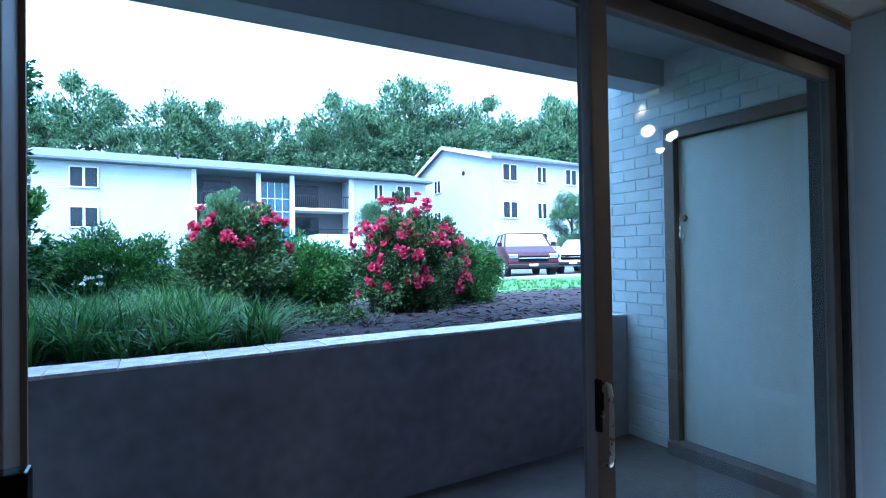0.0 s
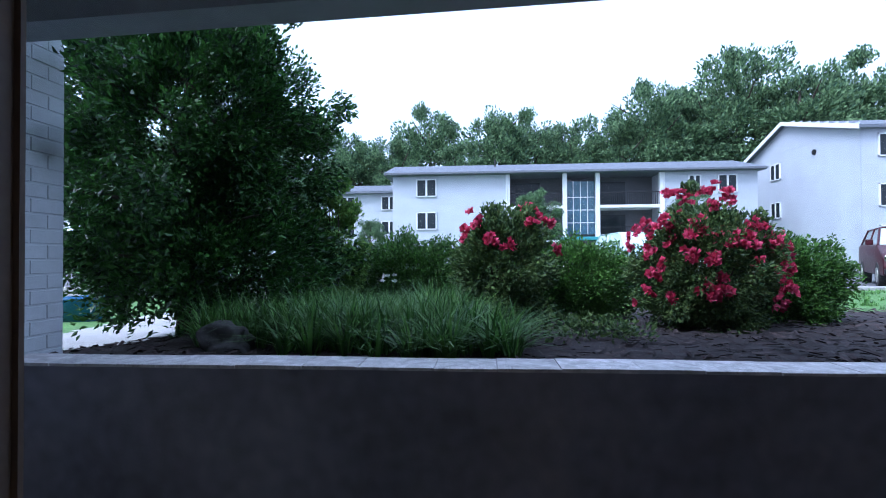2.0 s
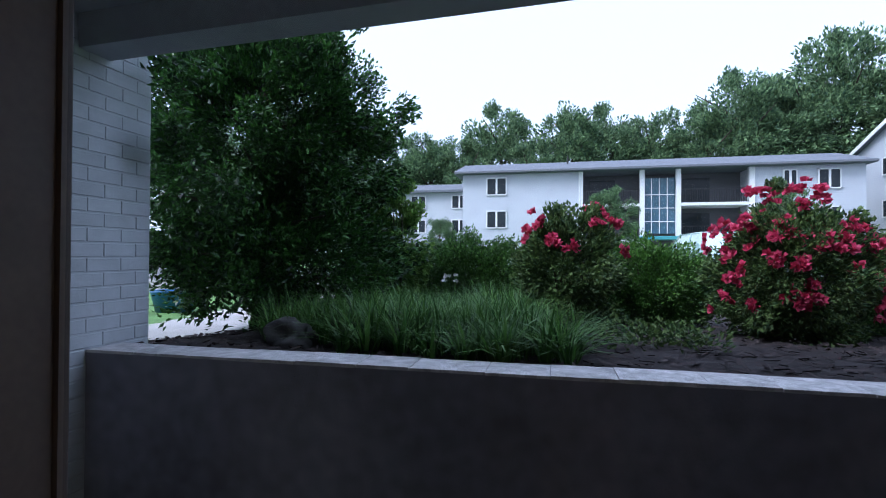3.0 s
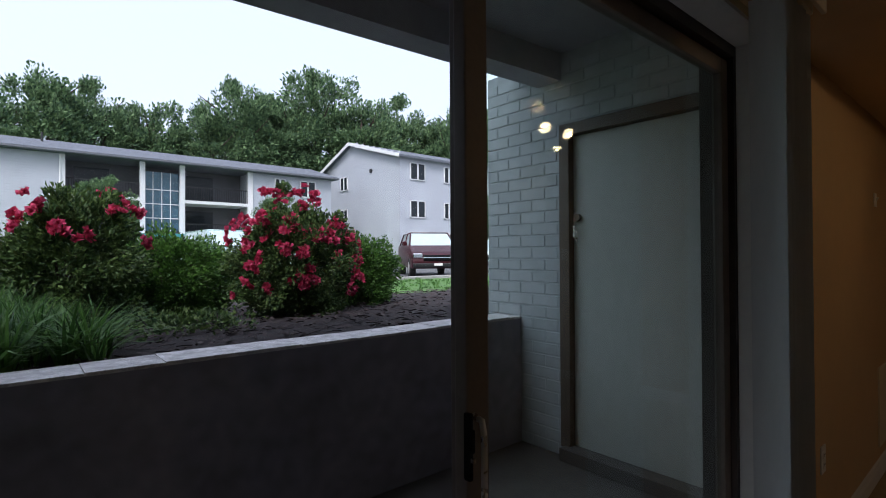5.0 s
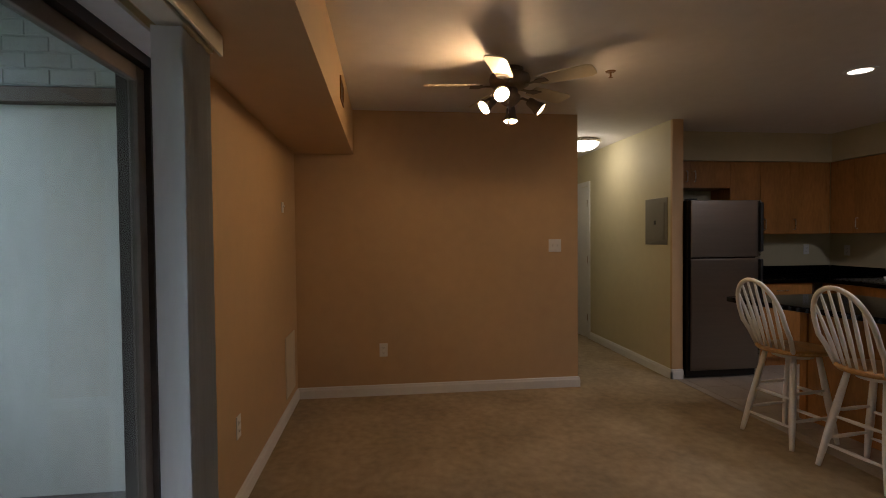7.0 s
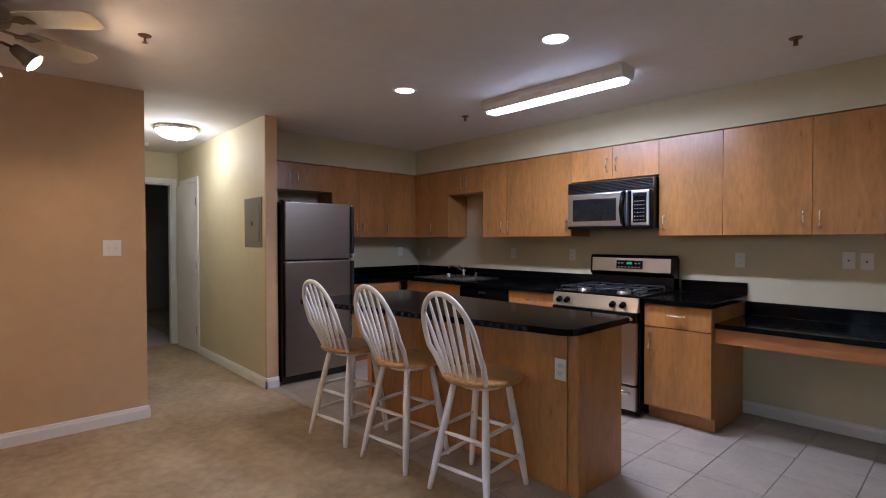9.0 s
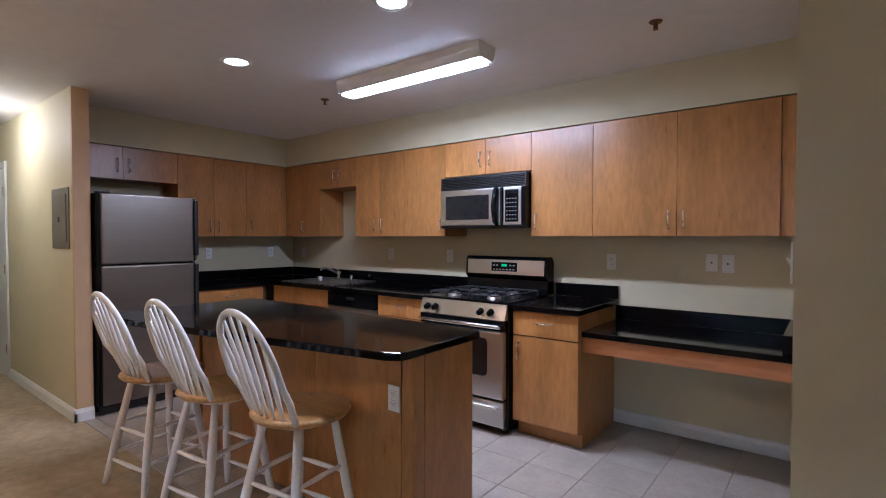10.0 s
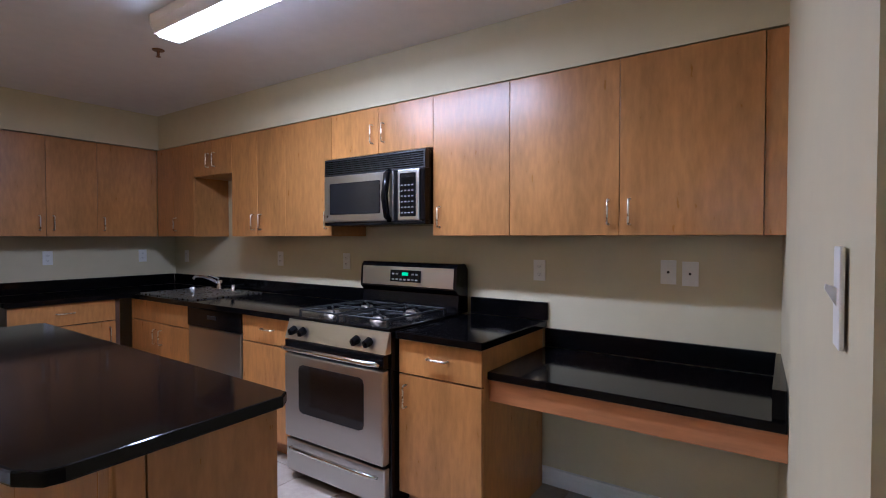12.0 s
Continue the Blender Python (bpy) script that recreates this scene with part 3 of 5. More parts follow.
def hall_door():
    t = thing("door_2", (7.60, -2.295, 0), "white-painted narrow hall closet door standing slightly ajar", "door", kind="structure")
    slab = part("slab", B((0.0, -0.03, 0.012), (0.58, 0.006, 2.02), 0.002), M_TRIM, t)
    slab.location, slab.rotation_euler.z = (-0.29, 0.008, 0), radians(6)
    for z in (0.28, 1.05, 1.80):
        part("hinge", T([(-0.293, 0.012, z - 0.045), (-0.293, 0.012, z + 0.045)], 0.008), M_BRASS, t)
    part("casing", box(box(B((-0.355, -0.002, 0), (-0.297, 0.016, 2.09), 0.003), (0.297, -0.002, 0), (0.355, 0.016, 2.09), 0.003), (-0.297, -0.002, 2.03), (0.297, 0.016, 2.09), 0.003), M_TRIM, t)
    e = thing("door_3", (8.1, -1.84, 0), "white cased doorway open to a dark bedroom", "doorway", kind="structure")
    part("casing", box(box(B((-0.016, -0.44, 0), (0.0, -0.38, 2.13), 0.003), (-0.016, 0.39, 0), (0.0, 0.45, 2.13), 0.003), (-0.016, -0.38, 2.06), (0.0, 0.39, 2.13), 0.003), M_TRIM, e)
    part("jamb", box(box(B((0, -0.382, 0), (0.1, -0.365, 2.06)), (0, 0.375, 0), (0.1, 0.39, 2.06)), (0, -0.365, 2.045), (0.1, 0.375, 2.06)), M_TRIM, e)


hall_door()


def sprinkler(x, y):
    t = thing("sprinkler_head", (x, y, H), "small bronze ceiling sprinkler head", "sprinkler", group="ceiling sprinklers")
    part("escutcheon", lathe(bmesh.new(), [(0.0, -0.006), (0.03, -0.005), (0.034, 0.0)]), M_BRASS, t)
    part("deflector", box(lathe(bmesh.new(), [(0.0, -0.042), (0.014, -0.041), (0.014, -0.039), (0.005, -0.036), (0.005, -0.004)]), (-0.011, -0.002, -0.036), (0.011, 0.002, -0.008)), M_BRASS, t)


for x, y in ((4.205, -3.664), (1.725, -3.775), (4.12, -1.10)):
    sprinkler(x, y)


def downlight(x, y):
    t = thing("downlight", (x, y, H), "lit round recessed downlight with a white trim ring", "ceiling light", group="kitchen downlights")
    part("trim_ring", lathe(bmesh.new(), [(0.068, -0.004), (0.072, -0.008), (0.092, -0.006), (0.096, 0.0)]), M_TRIM, t, "", True)
    part("lens", lathe(bmesh.new(), [(0.0, -0.004), (0.04, -0.004), (0.069, -0.003)]), M_CANL, t, "glowing lens")


for x, y in CANS:
    downlight(x, y)


def tube_fixture():
    t = thing("fluorescent_fixture", (3.16, -3.49, H), "lit white wraparound fluorescent ceiling fixture", "ceiling light")
    prof = [(-0.085, 0.0), (-0.08, -0.04), (-0.061, -0.086), (0.061, -0.086), (0.08, -0.04), (0.085, 0.0)]
    part("housing", side(bmesh.new(), prof, -0.59, 0.59), M_CEIL, t, "shallow white steel housing")
    part("diffuser", B((-0.575, -0.054, -0.104), (0.575, 0.054, -0.0865), 0.006, 3), M_TUBE, t, "glowing prismatic diffuser")
    for x in (-0.596, 0.596):
        part("end_cap", side(bmesh.new(), [(y * 1.02, z * 1.02) for y, z in prof], x - 0.005, x + 0.005), M_TRIM, t)


tube_fixture()


def dome(x, y):
    t = thing("hall_ceiling_light", (x, y, H), "lit frosted dome ceiling light with a nickel rim", "ceiling light")
    part("base", lathe(bmesh.new(), [(0.0, -0.001), (0.20, 0.0), (0.206, -0.022), (0.195, -0.034), (0.16, -0.034)], seg=40), M_NICKEL, t, "", True)
    part("glass", lathe(bmesh.new(), [(0.188, -0.034), (0.18, -0.055), (0.15, -0.085), (0.10, -0.108), (0.04, -0.118), (0.0, -0.12)], seg=40), M_DOME, t, "glowing frosted glass bowl", True)
    part("finial", lathe(bmesh.new(), [(0.0, -0.138), (0.009, -0.132), (0.010, -0.118)], seg=12), M_NICKEL, t, "", True)


dome(6.45, -1.86)
t = thing("smoke_detector", (7.57, -1.80, H), "round white ceiling smoke detector", "smoke detector")
part("base", lathe(bmesh.new(), [(0.0, -0.032), (0.04, -0.032), (0.055, -0.022), (0.06, 0.0)]), M_PLATE, t, "", True)


def ceiling_fan():
    x, y = FAN
    t = thing("ceiling_fan", (x, y, H), "pewter ceiling fan with cream blades and four lit spot heads", "ceiling fan")
    part("canopy", lathe(bmesh.new(), [(0.0, 0.0), (0.09, 0.0), (0.09, -0.015), (0.07, -0.03), (0.0, -0.035)]), M_PEWTER, t, "", True)
    part("motor", lathe(bmesh.new(), [(0.0, -0.03), (0.10, -0.032), (0.128, -0.045), (0.135, -0.07), (0.125, -0.105), (0.09, -0.125), (0.0, -0.13)]), M_PEWTER, t, "", True)
    for k in range(5):
        c = pose(0, 0, 0, 0, 0, 157 + 72 * k)
        iron = prism(bmesh.new(), [(0.09, -0.016), (0.17, -0.012), (0.20, -0.045), (0.26, -0.045), (0.26, 0.045), (0.20, 0.045), (0.17, 0.012), (0.09, 0.016)], -0.116, -0.111, 0.001)
        bmesh.ops.transform(iron, matrix=c, verts=iron.verts)
        part("blade_iron", iron, M_PEWTER, t)
        bl = prism(bmesh.new(), [(0.20, -0.052), (0.26, -0.06), (0.52, -0.068), (0.555, -0.05), (0.56, 0.0), (0.555, 0.05), (0.52, 0.068), (0.26, 0.06), (0.20, 0.052)], -0.004, 0.003, 0.0015)
        bmesh.ops.transform(bl, matrix=c @ pose(0, 0, -0.106, -12, 0, 0), verts=bl.verts)
        part("blade", bl, M_BLADEW, t)
    part("light_hub", lathe(bmesh.new(), [(0.0, -0.125), (0.05, -0.128), (0.055, -0.16), (0.07, -0.175), (0.065, -0.21), (0.035, -0.235), (0.012, -0.245), (0.0, -0.27)]), M_PEWTER, t, "", True)
    for (hx, hy, hz), way, *_ in HEADS:
        face, d = Vector((hx, hy, hz - H)), Vector(way).normalized()
        back = face - d * 0.105
        root = Vector((hx, hy, 0)).normalized() * 0.05 + Vector((0, 0, -0.195))
        part("lamp_arm", T([root, (root + back) / 2 + Vector((0, 0, 0.012)), back], 0.008, 8), M_PEWTER, t, "", True)
        turn = Matrix.Translation(face) @ d.to_track_quat("Z", "Y").to_matrix().to_4x4()
        sh = lathe(bmesh.new(), [(0.0, -0.108), (0.024, -0.106), (0.03, -0.09), (0.034, -0.05), (0.046, -0.018), (0.053, 0.0), (0.050, 0.0), (0.043, -0.018), (0.030, -0.05)], seg=24)
        bmesh.ops.transform(sh, matrix=turn, verts=sh.verts)
        s = part("shade", sh, M_PEWTER, t, "turned pewter lamp cup", True)
        bu = lathe(bmesh.new(), [(0.0, 0.008), (0.022, 0.006), (0.038, 0.0), (0.045, -0.010), (0.040, -0.024), (0.026, -0.05)], seg=24)
        bmesh.ops.transform(bu, matrix=turn, verts=bu.verts)
        part("bulb", bu, M_LAMPGL, s, "glowing warm reflector bulb", True)
    part("pull_chain", box(T([(0.03, 0.0, -0.24), (0.03, 0.0, -0.32)], 0.0015, 6), (0.024, -0.006, -0.36), (0.036, 0.006, -0.32), 0.003), M_NICKEL, t)


ceiling_fan()

# ---- kitchen ----
def handle(x, y, z, upright, length=0.11):
    """A wire pull, standing off the face at y."""
    h = length / 2
    if upright:
        return T([(x, y, z - h), (x, y - 0.022, z - h), (x, y - 0.028, z - h + 0.006), (x, y - 0.028, z + h - 0.006), (x, y - 0.022, z + h), (x, y, z + h)], 0.0045, 8)
    return T([(x - h, y, z), (x - h, y - 0.022, z), (x - h + 0.006, y - 0.028, z), (x + h - 0.006, y - 0.028, z), (x + h, y - 0.022, z), (x + h, y, z)], 0.0045, 8)


def cabinet(name, loc, rz, w, depth, h, fronts, label, toe=0.0, group=""):
    """A frameless cabinet: front at local y 0, back at depth. fronts: (x0, x1, z0, z1, pull)."""
    t = thing(name, loc, label, "cabinet", rz, group)
    part("body", box(B((0.001, 0.021, toe), (w - 0.001, depth, h), 0.001), (0.001, 0.08, 0.0), (w - 0.001, depth, toe)) if toe else B((0.001, 0.021, 0), (w - 0.001, depth, h), 0.001), M_WOOD, t)
    # thin dark sheet over the maple body paints the shade between the fronts
    part("gap", B((0.004, 0.0195, toe + 0.004), (w - 0.004, 0.0215, h - 0.002)), M_GAPSHADE, t)
    for x0, x1, z0, z1, pull in fronts:
        d = part("drawer_front" if pull == "h" else "door", B((x0 + 0.0015, 0, z0 + 0.0015), (x1 - 0.0015, 0.019, z1 - 0.0015), 0.0010), M_WOOD, t)
        if pull == "h":
            part("handle", handle((x0 + x1) / 2, 0, (z0 + z1) / 2 + 0.01, False), M_NICKEL, d, "satin nickel wire pull", True)
        elif pull:
            x = x0 + 0.045 if pull[1] == "l" else x1 - 0.045
            z = z0 + 0.105 if pull[0] == "b" else z1 - 0.105
            if z1 - z0 < 0.35:
                z = (z0 + z1) / 2 - 0.02
            part("handle", handle(x, 0, z, True), M_NICKEL, d, "satin nickel wire pull", True)
    return t


UY, UZ, UT = -4.45, 1.37, 2.148          # upper cabinets: face, underside, top
UH = UT - UZ
UL = "maple-veneer upper kitchen cabinet with nickel wire pulls"


def upper(x_left, x_right, fronts, z=UZ, label=UL):
    w = x_left - x_right
    cabinet("upper_cabinet", (x_left, UY, z), 180, w, abs(YK - UY), UT - z, [(a * w, b * w, 0, UT - z, p) for a, b, p in fronts], label, group="upper cabinets")


upper(1.752 + 0.02, 1.232, [(0, 1, "bl")])
upper(2.312, 1.772, [(0, 1, "br")])
upper(2.787, 2.312, [(0, 1, "bl")])
upper(3.60, 2.787, [(0, 0.5, "br"), (0.5, 1, "bl")], z=1.865, label="short maple upper cabinet above the microwave")
upper(4.07, 3.60, [(0, 1, "br")])
upper(4.715, 4.07, [(0, 0.5, "br"), (0.5, 1, "bl")])
upper(5.27, 4.715, [(0, 0.5, "br"), (0.5, 1, "bl")], z=1.865, label="short maple upper cabinet above the sink")
upper(5.878, 5.27, [(0, 0.46, ""), (0.46, 1, "bl")])
part("filler", B((1.155, YK, UZ), (1.231, UY - 0.012, UT), 0.001), M_WOOD, tagged(new("cabinet_filler"), "maple filler strip between the upper cabinet and wall", "filler strip"))
XF = 5.88                                 # face of the cabinets on the fridge wall


def upper_side(y_left, y_right, fronts, z=UZ, label=UL):
    w = y_left - y_right
    cabinet("upper_cabinet", (XF, y_left, z), -90, w, XK - XF, UT - z, [(a * w, b * w, 0, UT - z, p) for a, b, p in fronts], label, group="upper cabinets")


upper_side(-2.42, -3.27, [(0, 0.46, "br"), (0.46, 1, "bl")], z=1.865, label="short maple upper cabinet above the refrigerator")
upper_side(-3.27, -3.97, [(0, 0.5, "br"), (0.5, 1, "bl")])
upper_side(-3.97, -4.448, [(0, 1, "bl")])

CZ = 0.905                                # worktop height
BY = -4.10                                # face of the base cabinets
BL = "maple-veneer base kitchen cabinet with nickel wire pulls"
cabinet("base_cabinet", (2.72, BY + 0.03, 0), 180, 0.47, 0.66, CZ - 0.035, [(0, 0.47, 0.70, 0.865, "h"), (0, 0.47, 0.11, 0.695, "tl")], BL, 0.10, "base cabinets")
cabinet("base_cabinet", (4.06, BY, 0), 180, 0.54, 0.66, CZ - 0.035, [(0, 0.54, 0.70, 0.865, "h"), (0, 0.54, 0.11, 0.695, "tr")], BL, 0.10, "base cabinets")
cabinet("base_cabinet", (5.62, BY, 0), 180, 0.91, 0.66, CZ - 0.035, [(0.02, 0.91, 0.70, 0.865, ""), (0.02, 0.465, 0.11, 0.695, "tr"), (0.465, 0.91, 0.11, 0.695, "tl")], "maple sink base cabinet with a false drawer front", 0.10, "base cabinets")
cabinet("base_cabinet", (5.60, -3.30, 0), -90, 0.72, 0.59, CZ - 0.035, [(0, 0.68, 0.70, 0.865, "h"), (0, 0.68, 0.11, 0.695, "tr")], BL, 0.10, "base cabinets")


def worktop():
    t = thing("worktop", (0, 0, CZ), "polished black granite worktop with a low backsplash", "worktop")
    part("slab", prism(bmesh.new(), [(3.525, YK + 0.02), (3.525, BY + 0.03), (5.57, BY + 0.03), (5.57, -3.28), (XK - 0.02, -3.28), (XK - 0.02, YK + 0.02)], -0.035, 0.0, 0.004), M_GRAN, t)
    part("backsplash", B((3.525, YK, 0.001), (XK - 0.022, YK + 0.02, 0.10), 0.003), M_GRAN, t)
    part("side_splash", B((XK - 0.02, YK + 0.02, 0.001), (XK, -3.28, 0.10), 0.003), M_GRAN, t)
    u = thing("worktop", (0, 0, CZ), "short black granite worktop beside the range", "worktop")
    part("slab", B((2.235, YK + 0.02, -0.035), (2.725, BY + 0.055, 0.0), 0.004), M_GRAN, u)
    part("backsplash", B((2.235, YK, 0.001), (2.725, YK + 0.02, 0.10), 0.003), M_GRAN, u)
    v = thing("desk_counter", (0, 0, 0.765), "lowered black granite desk counter on a maple apron", "desk counter")
    part("slab", B((1.148, YK + 0.02, -0.035), (2.246, BY - 0.01, 0.0), 0.004), M_GRAN, v)
    part("backsplash", B((1.19, YK, 0.001), (2.246, YK + 0.02, 0.10), 0.003), M_GRAN, v)
    part("side_splash", B((1.15, YK + 0.02, 0.001), (1.192, BY - 0.03, 0.10), 0.003), M_GRAN, v)
    part("apron", B((1.146, BY - 0.05, -0.135), (2.247, BY - 0.03, -0.036), 0.001), M_RAIL, v, "maple apron board")


worktop()


def sink():
    t = thing("sink", (5.08, -4.42, CZ), "stainless double-bowl drop-in kitchen sink", "sink")
    rim = bmesh.new()
    box(rim, (-0.40, -0.27, 0.0), (0.40, -0.235, 0.009), 0.003)
    box(rim, (-0.40, 0.22, 0.0), (0.40, 0.31, 0.009), 0.003)
    for a, b in ((-0.40, -0.37), (-0.015, 0.015), (0.37, 0.40)):
        box(rim, (a, -0.235, 0.0), (b, 0.22, 0.009), 0.003)
    part("rim", rim, M_SINK, t)
    for a, b in ((-0.37, -0.015), (0.015, 0.37)):
        part("bowl", B((a, -0.235, 0.0), (b, 0.22, 0.003)), M_SINK, t)
    f = thing("faucet", (5.18, -4.62, CZ + 0.009), "chrome single-lever kitchen faucet", "faucet")
    part("base", B((-0.11, -0.028, 0), (0.11, 0.028, 0.012), 0.005), M_CHROME, f)
    part("body", lathe(bmesh.new(), [(0.026, 0.012), (0.024, 0.05), (0.022, 0.075), (0.0, 0.085)]), M_CHROME, f, "", True)
    part("spout", T([(0, 0, 0.05), (0.02, 0.06, 0.09), (0.035, 0.13, 0.12), (0.045, 0.19, 0.12), (0.048, 0.205, 0.10)], [0.013, 0.012, 0.011, 0.011, 0.012]), M_CHROME, f, "", True)
    part("lever", T([(0, 0, 0.08), (0.01, 0.02, 0.105), (0.02, 0.08, 0.125)], [0.010, 0.008, 0.006]), M_CHROME, f, "", True)
    sp = thing("side_sprayer", (4.99, -4.63, CZ + 0.009), "chrome side sprayer with a black head", "sprayer")
    part("collar", lathe(bmesh.new(), [(0.022, 0.0), (0.018, 0.018), (0.012, 0.05), (0.0, 0.052)]), M_CHROME, sp, "", True)
    part("head", T([(0, 0, 0.05), (0, 0.008, 0.085), (0, 0.02, 0.10)], [0.011, 0.014, 0.012]), M_BLACK, sp, "", True)
    c = thing("cup", (5.21, -4.40, CZ + 0.004), "small white cup standing by the sink", "cup")
    part("cup_body", lathe(bmesh.new(), [(0.0, 0.002), (0.016, 0.0), (0.021, 0.042), (0.0195, 0.042), (0.015, 0.005), (0.0, 0.005)]), M_PLATE, c, "", True)


sink()


def dishwasher():
    t = thing("dishwasher", (4.705, BY - 0.0, 0), "dishwasher with a black control panel and steel door", "dishwasher", 180)
    part("body", B((0.0, 0.03, 0.0), (0.64, 0.62, CZ - 0.037)), M_BLKPL, t)
    part("control_panel", B((0.003, -0.018, 0.735), (0.637, 0.03, CZ - 0.04), 0.006), M_BLACK, t)
    part("steel_door", B((0.003, -0.008, 0.12), (0.637, 0.03, 0.73), 0.005), M_STEEL, t)
    part("latch", B((0.27, -0.026, 0.80), (0.37, -0.016, 0.825), 0.003), M_BLKPL, t)
    part("kick_plate", B((0.005, 0.05, 0.005), (0.635, 0.06, 0.115)), M_BLKPL, t)


dishwasher()


def gas_range():
    W = 0.757
    t = thing("gas_range", (3.49, -4.0, 0), "freestanding stainless gas range with black cooktop", "range", 180)
    part("body", B((0.0, 0.03, 0.03), (W, 0.70, 0.905), 0.004), M_BLACK, t)
    for x in (0.04, W - 0.04):
        for y in (0.08, 0.64):
            part("foot", T([(x, y, 0), (x, y, 0.035)], 0.018), M_BLKPL, t)
    part("storage_drawer", B((0.012, -0.012, 0.055), (W - 0.012, 0.03, 0.235), 0.008), M_STEEL, t)
    part("drawer_handle", T([(0.06, -0.01, 0.185), (0.075, -0.035, 0.195), (0.12, -0.046, 0.198), (W - 0.12, -0.046, 0.198), (W - 0.075, -0.035, 0.195), (W - 0.06, -0.01, 0.185)], 0.010), M_CHROME, t, "", True)
    d = part("oven_door", B((0.012, -0.022, 0.25), (W - 0.012, 0.03, 0.715), 0.01), M_STEEL, t)
    win = prism(bmesh.new(), [(0.15 + a, 0.40 + b) for a, b in ((0.03, 0), (0.455, 0), (0.478, 0.01), (0.485, 0.03), (0.485, 0.235), (0.478, 0.255), (0.455, 0.265), (0.03, 0.265), (0.007, 0.255), (0, 0.235), (0, 0.03), (0.007, 0.01))], 0.0, 0.004)
    bmesh.ops.transform(win, matrix=Matrix.Translation((-0.015, -0.022, 0)) @ pose(0, 0, 0, 90, 0, 0), verts=win.verts)
    part("oven_window", win, M_OVENGL, d, "dark glass oven window")
    part("vent_strip", B((0.012, -0.018, 0.72), (W - 0.012, 0.03, 0.79), 0.004), M_BLACK, t)
    part("oven_handle", T([(0.03, -0.02, 0.745), (0.04, -0.055, 0.755), (0.09, -0.072, 0.758), (W / 2, -0.075, 0.76), (W - 0.09, -0.072, 0.758), (W - 0.04, -0.055, 0.755), (W - 0.03, -0.02, 0.745)], 0.013), M_CHROME, t, "polished oven handle", True)
    cp = side(bmesh.new(), [(-0.012, 0.795), (0.02, 0.90), (0.06, 0.90), (0.06, 0.795)], 0.004, W - 0.004)
    c = part("control_panel", cp, M_STEEL, t)
    for x in (0.075, 0.15, 0.555, 0.64):
        k = T([(x, 0.002, 0.848), (x, -0.014, 0.843), (x, -0.034, 0.837)], [0.024, 0.022, 0.019], 16)
        box(k, (x - 0.004, -0.040, 0.822), (x + 0.004, -0.028, 0.854), 0.001)
        part("knob", k, M_BLACK, c)
    part("cooktop", B((0.004, 0.02, 0.904), (W - 0.004, 0.62, 0.918), 0.006), M_BLACK, t)
    for gx in (0.20, 0.555):
        for gy in (0.17, 0.45):
            part("burner", lathe(bmesh.new(), [(0.055, 0.0), (0.05, 0.012), (0.035, 0.014), (0.035, 0.024), (0.0, 0.026)], (gx, gy, 0.917), 20), M_PEWTER, t, "burner with cap", True)
        g = bmesh.new()
        for y in (0.06, 0.31, 0.56):
            tube(g, [(gx - 0.15, y, 0.95), (gx + 0.15, y, 0.95)], 0.006, 6)
        for x in (gx - 0.15, gx + 0.15):
            tube(g, [(x, 0.06, 0.95), (x, 0.56, 0.95)], 0.006, 6)
            for y in (0.06, 0.56):
                tube(g, [(x, y, 0.916), (x, y, 0.95)], 0.007, 6)
        for gy in (0.17, 0.45):
            for a in range(4):
                c_, s_ = math.cos(a * math.pi / 2 + 0.785), math.sin(a * math.pi / 2 + 0.785)
                tube(g, [(gx + 0.035 * c_, gy + 0.035 * s_, 0.956), (gx + 0.13 * c_, gy + 0.11 * s_, 0.952)], 0.006, 6)
        part("grate", g, M_IRON, t, "cast-iron grate")
    bg = side(bmesh.new(), [(0.62, 0.915), (0.63, 1.02), (0.60, 1.05), (0.61, 1.18), (0.63, 1.205), (0.70, 1.205), (0.73, 1.17), (0.73, 0.915)], 0.0, W)
    g = part("backguard", bg, M_BLACK, t)
    fs = side(bmesh.new(), [(0.599, 1.06), (0.607, 1.178), (0.613, 1.178), (0.606, 1.06)], 0.02, W - 0.02)
    f = part("steel_fascia", fs, M_STEEL, g)
    part("clock_panel", side(bmesh.new(), [(0.596, 1.085), (0.602, 1.158), (0.607, 1.158), (0.601, 1.085)], 0.26, 0.50), M_BLACK, f)
    part("clock_display", side(bmesh.new(), [(0.5952, 1.124), (0.5972, 1.144), (0.600, 1.144), (0.598, 1.124)], 0.358, 0.405), M_GREEN, f, "green digits")
    for k in range(7):
        x = 0.275 + 0.031 * k
        part("button", side(bmesh.new(), [(0.595, 1.094), (0.5965, 1.104), (0.599, 1.104), (0.597, 1.094)], x, x + 0.018), M_PANEL, f)
        if k not in (2, 3, 4):
            part("button", side(bmesh.new(), [(0.597, 1.128), (0.5985, 1.138), (0.601, 1.138), (0.599, 1.128)], x, x + 0.018), M_PANEL, f)


gas_range()


